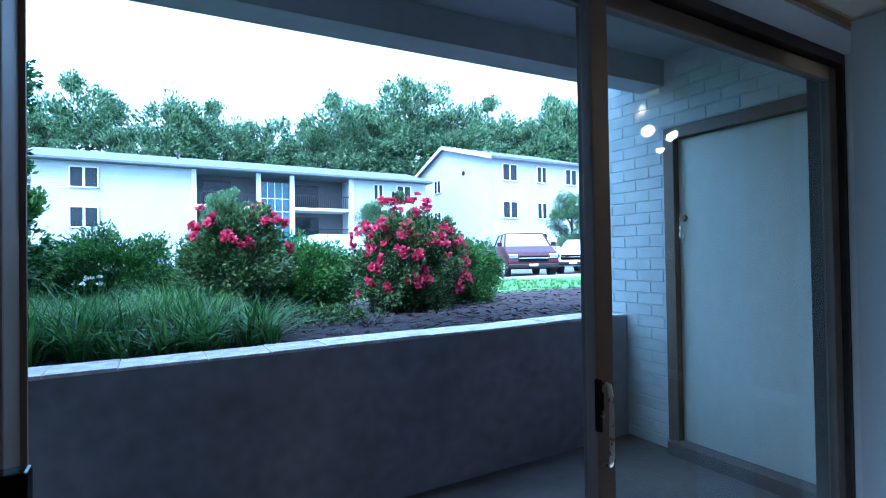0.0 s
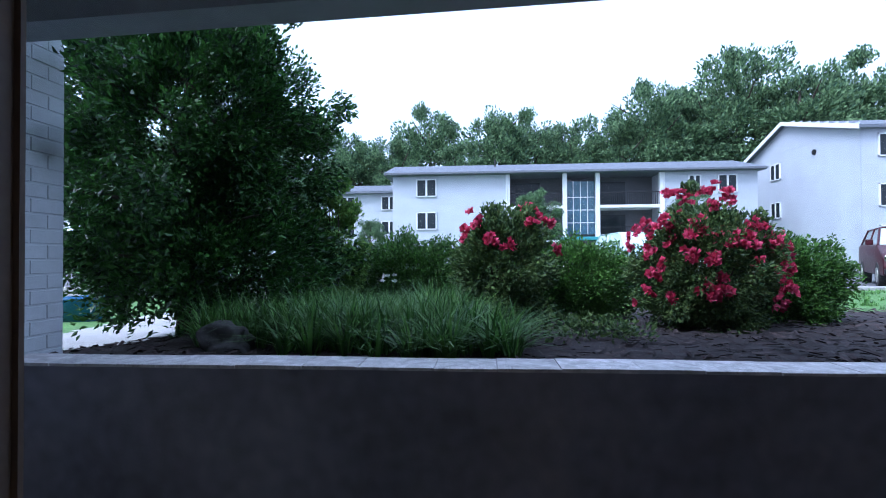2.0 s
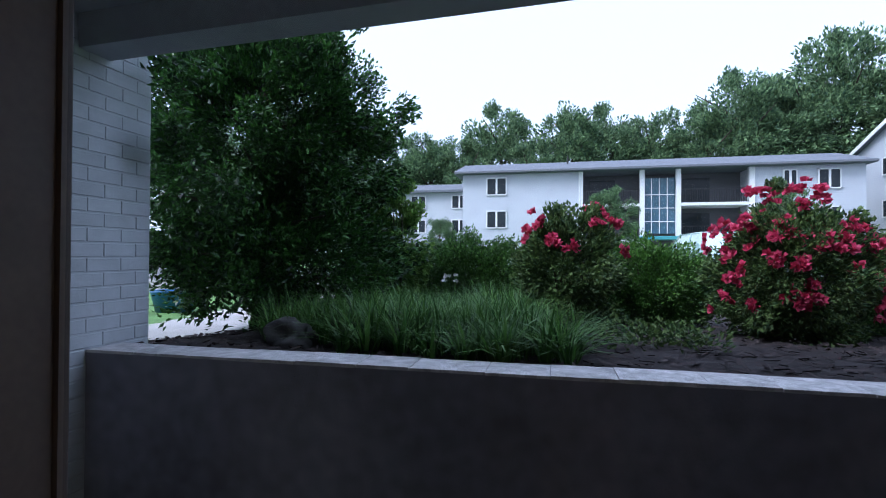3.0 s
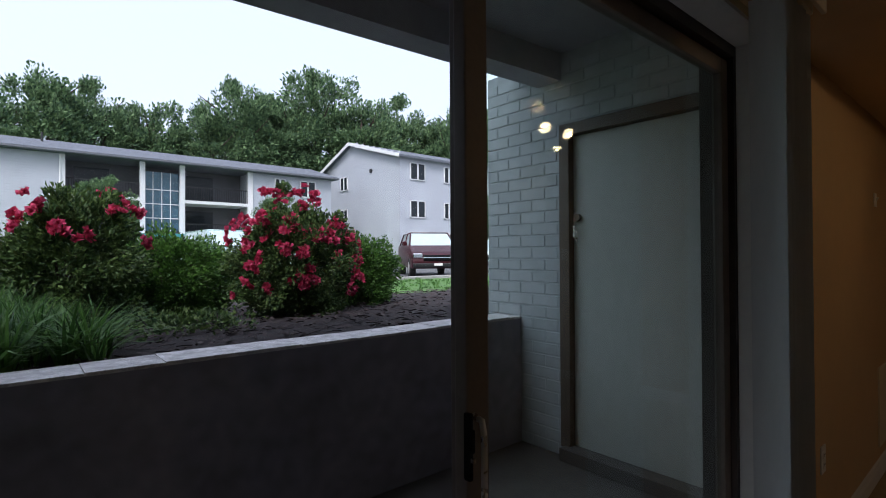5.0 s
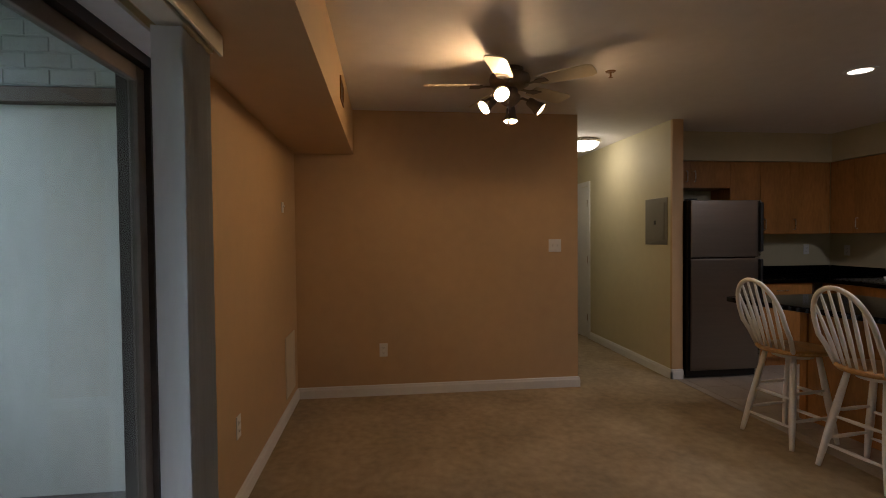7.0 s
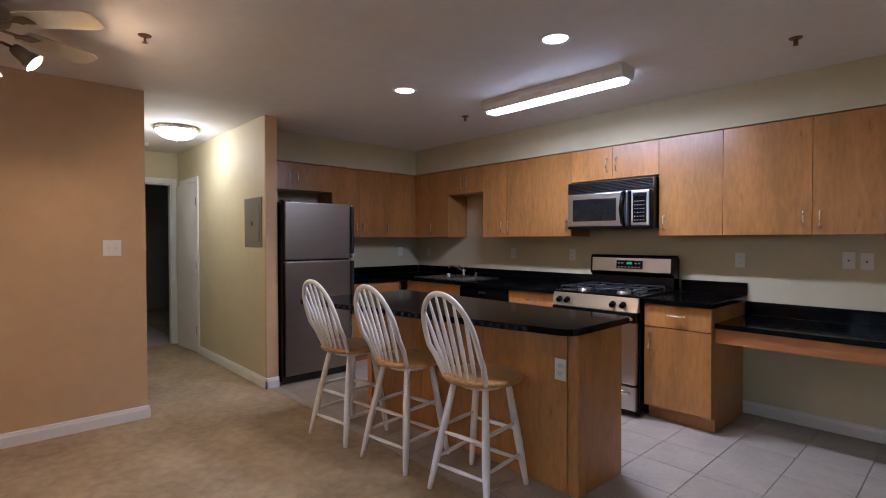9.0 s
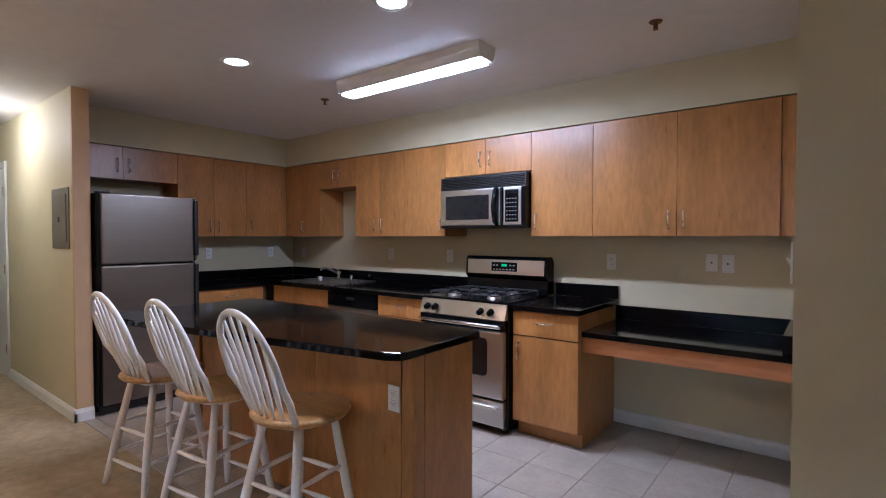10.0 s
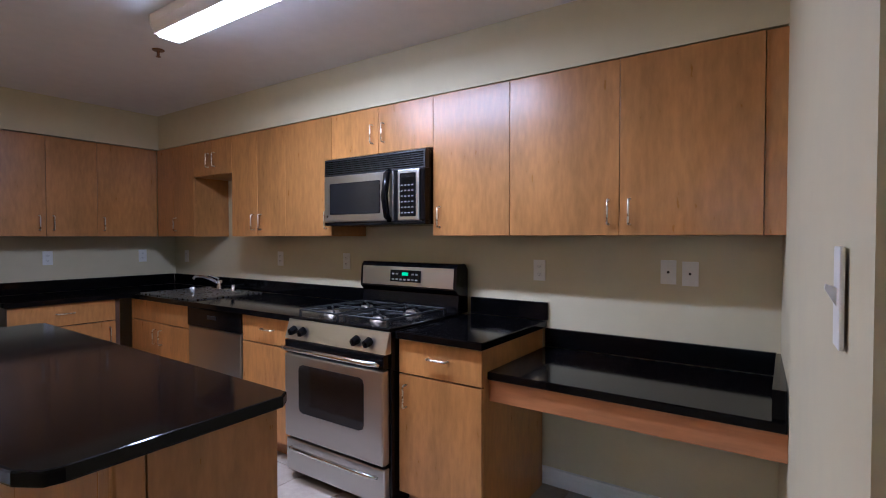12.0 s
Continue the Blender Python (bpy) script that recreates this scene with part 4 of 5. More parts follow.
def microwave():
    W = 0.80
    t = thing("microwave", (3.595, -4.385, 1.435), "over-the-range steel and black microwave", "microwave", 180)
    part("body", B((0.0, 0.04, 0.0), (W, 0.36, 0.415), 0.004), M_BLACK, t)
    part("vent_grille", side(bmesh.new(), [(0.0, 0.313), (0.004, 0.415), (0.04, 0.415), (0.04, 0.313)], 0.0, W), M_BLKPL, t)
    for k in range(7):
        part("louvre", B((0.01, -0.003, 0.322 + k * 0.0125), (W - 0.01, 0.006, 0.327 + k * 0.0125)), M_BLACK, t)
    d = part("door", B((0.0, -0.002, 0.022), (0.575, 0.04, 0.31), 0.006), M_STEEL, t)
    part("door_window", B((0.055, -0.005, 0.068), (0.475, 0.0, 0.262), 0.006), M_MWGL, d, "smoked glass window")
    part("door_handle", T([(0.548, -0.002, 0.03), (0.55, -0.03, 0.045), (0.54, -0.04, 0.16), (0.55, -0.03, 0.29), (0.548, -0.002, 0.308)], [0.016, 0.019, 0.02, 0.019, 0.016]), M_BLACK, d, "curved black handle", True)
    p = part("control_panel", B((0.605, -0.002, 0.022), (W - 0.04, 0.04, 0.31), 0.006), M_STEEL, t)
    k = part("keypad", B((0.625, -0.005, 0.045), (W - 0.062, 0.0, 0.29), 0.004), M_BLACK, p)
    part("display", B((0.635, -0.0065, 0.262), (W - 0.072, -0.0045, 0.282)), M_MWGL, p)
    for i in range(4):
        for j in range(6):
            x, z = 0.634 + i * 0.025, 0.062 + j * 0.031
            part("button", B((x, -0.0065, z), (x + 0.014, -0.0045, z + 0.008)), M_BTN, p)
    part("badge", T([(0.03, -0.004, 0.058), (0.03, 0.0, 0.058)], 0.008), M_CHROME, d)
    part("underside_trim", B((0.0, 0.002, 0.0), (W, 0.04, 0.02), 0.004), M_BLACK, t)
    part("side_trim", B((W - 0.038, 0.0, 0.022), (W, 0.04, 0.31), 0.004), M_BLACK, t)


microwave()


def refrigerator():
    t = thing("refrigerator", (5.31, -2.425, 0), "top-freezer refrigerator with steel doors and black sides", "refrigerator", -90)
    W = 0.725
    part("body", B((0.0, 0.075, 0.03), (W + 0.02, 0.78, 1.695), 0.006), M_BLACK, t)
    part("toe_grille", B((0.02, 0.06, 0.01), (W, 0.075, 0.075)), M_BLKPL, t)
    for z0, z1, nm in ((0.085, 1.145, "fresh_food_door"), (1.155, 1.695, "freezer_door")):
        d = part(nm, B((0.03, 0.0, z0), (W - 0.005, 0.07, z1), 0.012, 3), M_FRSTEEL, t, "brushed steel door")
        part("door_edge", B((0.0, 0.004, z0), (0.028, 0.072, z1), 0.006), M_BLACK, d)
        part("door_handle", B((W - 0.01, -0.03, z0 + 0.05 if z0 > 1 else z1 - 0.55), (W + 0.022, 0.06, z1 - 0.02 if z0 > 1 else z1 - 0.01), 0.012), M_BLKPL, d, "black recessed grip")
        part("door_trim", B((W + 0.006, 0.004, z0), (W + 0.018, 0.07, z1), 0.003), M_NICKEL, d)
    part("hinge_cover", B((0.02, 0.02, 1.696), (0.10, 0.10, 1.712), 0.004), M_BLKPL, t)


refrigerator()


def island():
    t = thing("kitchen_island", (0, 0, 0), "maple kitchen island with a black granite breakfast bar top", "kitchen island")
    part("body", B((2.425, -3.10, 0.0), (4.30, -2.70, CZ - 0.037), 0.002), M_WOOD, t)
    for a, b in ((2.472, 3.06), (3.062, 3.65), (3.652, 4.24)):
        part("back_panel", B((a, -2.699, 0.005), (b, -2.675, CZ - 0.038), 0.002), M_WOOD, t)
    part("corner_post", B((2.398, -2.752, 0.0), (2.470, -2.673, CZ - 0.038), 0.012, 3), M_WOOD, t, "rounded maple corner post")
    part("end_panel", B((2.401, -3.12, 0.0), (2.424, -2.754, CZ - 0.038), 0.001), M_WOOD, t)
    part("leg", B((4.24, -2.72, 0), (4.30, -2.66, CZ - 0.038), 0.003), M_WOOD, t)
    part("top", prism(bmesh.new(), [(2.375, -3.135), (4.41, -3.165), (4.44, -3.13), (4.44, -2.20), (4.40, -2.145), (4.33, -2.14), (2.40, -2.50), (2.345, -2.535), (2.335, -2.57), (2.345, -3.10)], CZ - 0.035, CZ, 0.006), M_GRAN, t, "polished black granite top")


island()
plate("outlet", (2.51, -2.675, 0.655), 180, "white outlet on the island's back panel")


def bar_stool(loc, rz, label):
    """A spindle-back stool; it faces local +y, its back is at -y."""
    t = thing("bar_stool", loc, label, "bar stool", rz, "bar stools at the island")
    SH = 0.615
    seat = lathe(bmesh.new(), [(0.0, SH - 0.006), (0.10, SH - 0.005), (0.19, SH + 0.001), (0.206, SH - 0.004), (0.211, SH - 0.014), (0.20, SH - 0.028), (0.12, SH - 0.04), (0.0, SH - 0.042)], seg=40)
    for v in seat.verts:
        v.co.y *= 1.02
        v.co.x *= 1.06
    part("seat", seat, M_SEAT, t, "round honey-stained wooden seat", True)
    part("swivel_plate", lathe(bmesh.new(), [(0.0, SH - 0.065), (0.12, SH - 0.065), (0.12, SH - 0.04), (0.0, SH - 0.04)], seg=20), M_WHPAINT, t)
    feet, tops = [], []
    for sx, sy in ((-1, -1), (1, -1), (1, 1), (-1, 1)):
        turn = Matrix.Rotation(radians(7), 3, "Z")          # the seat is turned a little on its base
        p0, p1 = turn @ Vector((sx * 0.188, sy * 0.188 - 0.035, 0.0)), turn @ Vector((sx * 0.105, sy * 0.105 - 0.012, SH - 0.05))
        feet.append(p0), tops.append(p1)
        pts = [p0.lerp(p1, f) for f in (0, 0.04, 0.2, 0.42, 0.7, 0.9, 1)]
        part("leg", T(pts, [0.013, 0.015, 0.0185, 0.022, 0.020, 0.018, 0.016], 12), M_WHPAINT, t, "", True)
    for k in range(4):
        for f in ((0.24, 0.54) if k % 2 == 0 else (0.30, 0.60)):
            a, b = feet[k].lerp(tops[k], f), feet[(k + 1) % 4].lerp(tops[(k + 1) % 4], f)
            part("stretcher", T([a, a.lerp(b, 0.2), a.lerp(b, 0.5), a.lerp(b, 0.8), b], [0.007, 0.0095, 0.012, 0.0095, 0.007], 10), M_WHPAINT, t, "", True)
    back, lean = -0.168, 0.37
    hoop = []
    for k in range(25):
        u = math.pi * k / 24
        h = 0.20 + 0.255 * math.sin(u) ** 0.9 if 0 < k < 24 else 0.16
        hoop.append((0.188 * math.cos(u), back - lean * h * 0.9, SH + h))
    hoop = [(0.155, back + 0.03, SH - 0.012), (0.175, back - 0.012, SH + 0.09)] + hoop + [(-0.175, back - 0.012, SH + 0.09), (-0.155, back + 0.03, SH - 0.012)]
    part("hoop", T(hoop, 0.0145, 10), M_WHPAINT, t, "bent white hoop back", True)
    for k in range(6):
        u = (k - 2.5) / 2.5
        x0, x1 = 0.105 * u, 0.150 * u
        top = 0.20 + 0.255 * math.sqrt(max(0.0, 1 - (x1 / 0.188) ** 2)) ** 0.9
        p0, p1 = Vector((x0, back + 0.01 - 0.02 * (1 - u * u), SH - 0.01)), Vector((x1, back - lean * top * 0.9, SH + top))
        part("spindle", T([p0.lerp(p1, f) for f in (0, 0.12, 0.35, 0.6, 0.85, 1)], [0.006, 0.0085, 0.012, 0.0105, 0.008, 0.006], 8), M_WHPAINT, t, "", True)
    return t


SL = "white spindle-back bar stool with honey wood seat"
st = bar_stool((2.853, -2.435, 0), 180, SL + " at the island's end")
tagged(copy_thing(st, pose(3.432, -2.385, 0, 0, 0, 180)), SL + " between two others")
tagged(copy_thing(st, pose(4.0, -2.335, 0, 0, 0, 181)), SL + " towards the refrigerator")


# kitchen tiles, laid last of the floor
tiles = thing("tile_floor", (0, 0, -0.006), "beige square ceramic kitchen floor tiles with grey grout", "tile floor", kind="structure")
S = 0.333
tm = None
for i in range(16):
    for j in range(8):
        x0, y0 = 1.10 + i * S, YK + 0.02 + j * S
        x1, y1 = min(x0 + S, XK), min(y0 + S, -2.336)
        if x1 - x0 < 0.03 or y1 - y0 < 0.03:
            continue
        full = x1 - x0 > S - 0.002 and y1 - y0 > S - 0.002
        if full and tm:
            o = new("tile", tm)
            o.parent = tiles
        else:
            o = part("tile", B((0.002, 0.002, 0.0), (x1 - x0 - 0.002, y1 - y0 - 0.002, 0.0065), 0.001, 1), M_TILE, tiles)
            if full:
                tm = o.data
        o.location = (x0, y0, 0)

# ---- patio ----
XB, XW = 3.68, -1.27                       # brick side walls of the patio
YP = 2.92                                  # inner face of the parapet
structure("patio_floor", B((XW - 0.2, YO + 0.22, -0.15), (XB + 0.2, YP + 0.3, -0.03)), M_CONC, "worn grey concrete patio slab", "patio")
structure("patio_parapet", B((XW + 0.001, YP, -0.03), (XB - 0.001, YP + 0.22, 0.838)), M_STUCCO, "dark grey rendered patio retaining wall", "parapet")
structure("patio_ceiling", B((XW - 0.3, YO + 0.22, 2.62), (XB + 0.3, YP + 0.08, 2.85)), M_PCEIL, "painted underside of the balcony above", "soffit")
structure("patio_beam", prism(bmesh.new(), [(-1.5, 2.87), (3.95, 2.55), (3.95, 2.74), (-1.5, 3.06)], 2.44, 2.62), M_PSOFFIT, "grey painted beam over the patio's open side", "beam")
cap = thing("parapet_cap", (0, 0, 0.838), "pale rough concrete coping on the patio wall", "coping", kind="structure")
x, k = XW + 0.002, 0
while x < XB - 0.05:
    w = min(0.30 + 0.05 * math.sin(k * 2.3), XB - 0.002 - x)
    n = 7
    stone, edge = bmesh.new(), YP - 0.004 + 0.004 * math.sin(k * 7.7)
    worn = [(x + 0.0012 + (w - 0.0024) * i / n, edge + (0.003 + 0.006 * noise.noise((x * 9 + i * 1.7, k, 2)))) for i in range(n + 1)]
    prism(stone, worn + [(x + w - 0.0012, YP + 0.225), (x + 0.0012, YP + 0.225)], 0.0, 0.015 + 0.0025 * math.sin(k * 5.1), 0.002)
    part("coping_stone", stone, M_CAP, cap)
    x, k = x + w, k + 1
LW, LH, LG = 0.206, 0.0725, 0.0085          # brick length, height, joint


def brick_wall(name, x, y0, y1, z0, z1, facing, label, hole=None):
    """A painted brick wall whose face lies at x; facing -1 or 1 along x."""
    back = x - facing * 0.003
    bm = box(bmesh.new(), (back, y0, z0), (back - facing * 0.2, y1, z1)) if not hole else bmesh.new()
    if hole:
        box(bm, (back, hole[1], z0), (back - facing * 0.2, y1, z1))
        box(bm, (back, y0, z0), (back - facing * 0.2, hole[0], z1))
        box(bm, (back, hole[0], hole[2]), (back - facing * 0.2, hole[1], z1))
    w = structure(name, bm, M_MORTAR, label, "brick wall")
    shared, n, row = {}, 0, 0
    z = z0
    rest = bmesh.new()
    while z + LH < z1:
        spans = []
        yy = y1
        first = LW / 2 if row % 2 else LW
        while yy > y0 + 0.02:
            ln = min(first, yy - y0)
            spans.append((yy - ln, yy))
            yy -= ln + LG
            first = LW
        for a, b in spans:
            if hole and z < hole[2] and z + LH > -1 and b > hole[0] and a < hole[1]:
                if a < hole[1] < b:
                    a = hole[1]
                else:
                    continue
            if b - a < 0.02:
                continue
            if n >= 300:
                off = x - facing * 0.004 + random.uniform(-0.0012, 0.0012)
                box(rest, (off - 0.006, a, z), (off + 0.006, b, z + LH), 0.003, 1)
                continue
            key = round(b - a, 3)
            if key not in shared:
                o = part("brick", B((-0.006, 0, 0), (0.006, b - a, LH), 0.003, 1), M_BRICK, w)
                shared[key] = o.data
            else:
                o = new("brick", shared[key])
                o.parent = w
            o.location = (x - facing * 0.004 + random.uniform(-0.0012, 0.0012), a, z)
            n += 1
        z += LH + LG
        row += 1
    if rest.verts:
        tagged(part("upper_bricks", rest, M_BRICK, w), kind="stuff")
    return w


def storage_door():
    t = thing("storage_door", (XB + 0.005, 2.14, 0.04), "flat pale green-grey storage door with keys hanging in the lock", "door", -90)
    # local x runs towards the house, local y into the closet
    part("frame", box(box(B((-0.43, -0.03, 0.0), (-0.355, 0.07, 2.10), 0.004), (0.47, -0.03, 0.0), (0.52, 0.07, 2.10), 0.004), (-0.355, -0.03, 2.025), (0.47, 0.07, 2.10), 0.004), M_BRONZE2, t, "dark painted frame")
    part("slab", B((-0.352, 0.02, 0.013), (0.468, 0.06, 2.02), 0.003), M_SDOOR, t)
    part("threshold", B((-0.40, -0.09, -0.07), (0.52, 0.09, 0.012), 0.006), M_CONC, t, "concrete sill")
    part("deadbolt", T([(-0.315, 0.02, 1.49), (-0.315, -0.006, 1.49)], 0.024, 16), M_PEWTER, t)
    part("key_ring", box(box(T([(-0.315, -0.006, 1.49), (-0.315, -0.03, 1.49), (-0.312, -0.032, 1.43)], 0.003, 6), (-0.32, -0.036, 1.36), (-0.304, -0.032, 1.43), 0.001), (-0.30, -0.034, 1.33), (-0.29, -0.031, 1.40), 0.001), M_NICKEL, t, "hanging keys")


storage_door()
brick_wall("wall_patio_right", XB, YO + 0.22, YP + 0.32, -0.03, 2.62, -1, "grey-painted brick wall of the storage closet", (1.62, 2.575, 2.15))
w = box(bmesh.new(), (XB + 0.2, 1.37, 2.62), (XB + 1.3, 3.24, 2.70))
box(w, (XB + 0.21, 1.37, -0.03), (XB + 1.2, 1.45, 2.6))
box(w, (XB + 0.21, 3.16, -0.03), (XB + 1.2, 3.24, 2.6))
box(w, (XB + 1.2, 1.37, -0.03), (XB + 1.3, 3.24, 2.6))
box(w, (XB + 0.201, 1.37, -0.2), (XB + 1.3, 3.24, -0.035))
structure("storage_closet", w, M_MORTAR, "painted storage closet walls", "wall")
brick_wall("wall_patio_left", XW, YO + 0.22, YP + 0.42, -0.03, 2.62, 1, "grey-painted brick wall at the patio's end")
structure("house_wall", box(box(box(B((-12, YO + 0.225, -0.2), (XW - 0.21, YO + 0.42, 6.0)), (XB + 1.3, YO + 0.225, -0.2), (20, YO + 0.42, 6.0)), (XW - 0.21, YO + 0.225, 2.86), (XB + 1.3, YO + 0.42, 6.0)), (XW - 0.21, YO + 0.225, -0.2), (XW - 0.2, YO + 0.42, 2.86)), M_MORTAR, "painted brick outer wall of the apartment house", "wall")
structure("balcony_above", B((XW - 0.3, YP - 0.06, 2.851), (XB + 0.3, YP + 0.08, 3.9)), M_PSOFFIT, "solid balustrade of the balcony above", "balcony")


# ---- garden ----
def ground_z(x, y):
    if y < 3.1:
        return 0.79
    a = min(max((y - 3.1) / 13.0, 0), 1)
    a += 0.55 * min(max((-x - 1.0) / 1.2, 0), 1) * min((y - 3.1) / 1.2, 1)
    return 0.79 - 0.36 * a + 0.03 * noise.noise((x * 0.6, y * 0.6, 0)) * (1 if y < 14 else 0)


def sheet(name, xs, ys, material, label, category, lift=0.0, rough=0.0, edge=None):
    bm = bmesh.new()
    grid = [[bm.verts.new((x, y, ground_z(x, y) + lift + rough * noise.noise((x * 5, y * 5, 3)))) for x in xs] for y in ys]
    for r, q in zip(grid, grid[1:]):
        for k in range(len(xs) - 1):
            f = (r[k], r[k + 1], q[k + 1], q[k])
            c = sum((v.co for v in f), Vector()) / 4
            if edge is None or edge(c.x, c.y):
                bm.faces.new(f)
    return structure(name, bm, material, label, category)


def lin(a, b, n):
    return [a + (b - a) * k / n for k in range(n + 1)]


sheet("ground", [-2000, -300, -60] + lin(-20, 30, 50) + [60, 300, 2000], lin(3.12, 20, 40) + [60, 300, 2500], M_LAWN, "mown green lawn reaching to the distance", "lawn")
sheet("ground_side", [-2000, -60, -12], [-40, 3.22], M_LAWN, "lawn beside the house", "lawn")
sheet("mulch_bed", lin(-2.6, 9, 90), lin(3.13, 7.4, 40), M_MULCH, "dark bark mulch bed behind the patio wall", "mulch", 0.02, 0.025, lambda x, y: y < 6.7 + 0.5 * math.sin(x * 0.8) + 0.12 * (x - 3) and x > -2.2 + 0.4 * (y - 3.2))
sheet("parking_lot", lin(-60, 80, 10), lin(13.0, 34, 6), M_ASPH, "grey asphalt parking lot", "road", 0.012)
sheet("walk", lin(-6.5, -1.4, 40), lin(3.6, 12.0, 60), M_WALK, "pale concrete garden walk", "pavement", 0.035, 0.0, lambda x, y: -1.9 < x + 1.28 + 0.25 * (y - 5.1) < 0.0)
structure("kerb", B((-60, 12.75, 0.30), (80, 12.98, 0.60), 0.02), M_WALK, "concrete kerb along the parking lot", "kerb")

chips = bmesh.new()
rng = random.Random(5)
for k in range(5200):
    x, y = rng.uniform(-1.6, 8.0), 3.15 + 3.7 * rng.random() ** 1.5
    z = ground_z(x, y) + 0.035 + 0.025 * noise.noise((x * 5, y * 5, 3))
    a, ln, wd = rng.uniform(0, 6.3), rng.uniform(0.015, 0.05), rng.uniform(0.004, 0.012)
    c, s = math.cos(a), math.sin(a)
    tz = rng.uniform(-0.012, 0.012)
    q = [chips.verts.new((x + c * u * ln - s * v * wd, y + s * u * ln + c * v * wd, z + tz * u + (0.006 if v > 0 else 0))) for u, v in ((-1, -1), (1, -1), (1, 1), (-1, 1))]
    chips.faces.new(q)
tagged(obj("mulch_chips", chips, M_CHIP), "loose shredded bark chips on the bed", "mulch", kind="stuff")


def leaf(bm, p, d, size, rnd, width=0.5):
    """One pointed leaf of two faces, folded along its rib."""
    d = d.normalized()
    s = d.cross(Vector((rnd.uniform(-1, 1), rnd.uniform(-1, 1), rnd.uniform(-1, 1)))).normalized()
    u = d.cross(s)
    a, m, e = p, p + d * size * 0.5, p + d * size
    v = [bm.verts.new(q) for q in (a, m + s * size * width * 0.5 + u * size * 0.12, e, m - s * size * width * 0.5 + u * size * 0.12)]
    bm.faces.new((v[0], v[1], v[2]))
    bm.faces.new((v[0], v[2], v[3]))


def unit(rnd):
    while True:
        v = Vector((rnd.uniform(-1, 1), rnd.uniform(-1, 1), rnd.uniform(-1, 1)))
        if 0.05 < v.length < 1:
            return v.normalized()


def crown(rnd, count, size, radii, centre, lumps, hollow=0.55, flat=0.0, gap=0.0, wild=0.35, clus=0.24, full=0.0):
    """Leaves in clusters over a lumpy ellipsoid with gaps."""
    bm = bmesh.new()
    seeds = []
    for k in range(lumps):
        v = unit(rnd)
        if full and v.z < 0:
            hv = max(0.05, math.hypot(v.x, v.y))
            k2 = 1 + full * (1 / hv - 1)
            v = Vector((v.x * k2, v.y * k2, v.z))
        r = hollow + (1 - hollow) * rnd.random() ** 0.5
        q = Vector((v.x * radii[0], v.y * radii[1], v.z * radii[2])) * r
        q *= 0.88 + wild * noise.noise(v * 2.1 + Vector((centre[0], centre[1], 7)))
        seeds.append((q, rnd.uniform(0.6, 1.3)))
    per = count // lumps
    mean = sum(radii) / 3
    for q, g in seeds:
        cl = mean * clus * g
        for _ in range(per):
            v = unit(rnd)
            p = q + v * cl * rnd.random() ** 0.45
            if gap and noise.noise(p * 1.4 / mean + Vector((9, 2, 4))) < -gap:
                continue
            if (p + Vector(centre)).z < 0.02:
                continue
            out = (p.normalized() + unit(rnd) * 0.9 + Vector((0, 0, 0.25 - flat)))
            leaf(bm, p + Vector(centre), out, size * rnd.uniform(0.6, 1.35), rnd)
    return bm


def bush(name, loc, radii, count, size, material, label, seed, flowers=0, lumps=60, stems=7, lift=0.12, bloom_low=-0.35):
    rnd = random.Random(seed)
    t = thing(name, loc, label, "shrub")
    h = radii[2]
    st_ = bmesh.new()
    for k in range(stems):
        a = rnd.uniform(0, 6.3)
        r = rnd.uniform(0.2, 0.7)
        tube(st_, [(0.05 * math.cos(a), 0.05 * math.sin(a), -0.05), (r * radii[0] * 0.5 * math.cos(a), r * radii[1] * 0.5 * math.sin(a), h * 0.7), (r * radii[0] * math.cos(a), r * radii[1] * math.sin(a), h * 1.5)], [0.014, 0.010, 0.004], 6)
    part("stems", st_, M_BARK, t)
    part("foliage", crown(rnd, count, size, radii, (0, 0, h + lift), lumps, 0.3, wild=0.42 if flowers else 0.25, clus=0.2, full=0.75), material, t)
    part("low_foliage", crown(rnd, count // 3, size, (radii[0] * 0.86, radii[1] * 0.86, 0.22), (0, 0, 0.17), 60, 0.15, wild=0.3, clus=0.24), material, t)
    if flowers:
        for k in range(flowers):
            v = unit(rnd)
            if v.z < bloom_low:
                v.z = abs(v.z) * 0.6 + max(0.0, bloom_low)
            if v.y > 0.3:
                v.y = -v.y
            p = Vector((v.x * radii[0], v.y * radii[1], v.z * h)) * rnd.uniform(0.86, 1.12) + Vector((0, 0, h + lift))
            fl = bmesh.new()
            n = rnd.randint(2, 5)
            for j in range(n):
                o = p + unit(rnd) * 0.045
                face = (v + unit(rnd) * 0.5).normalized()
                for ring, cnt, sz in ((0.2, 4, 0.034), (0.7, 6, 0.05)):
                    b = face.orthogonal().normalized()
                    c = face.cross(b)
                    for i in range(cnt):
                        a = 2 * math.pi * i / cnt + ring
                        leaf(fl, o, face * (1.15 - ring) + (b * math.cos(a) + c * math.sin(a)) * ring, sz, rnd, 1.0)
            part("rose_cluster", fl, M_PETAL, t, "deep pink-red blooms" if k == 0 else "")
    return t


def gz(x, y, dz=-0.02):
    return (x, y, ground_z(x, y) + dz)


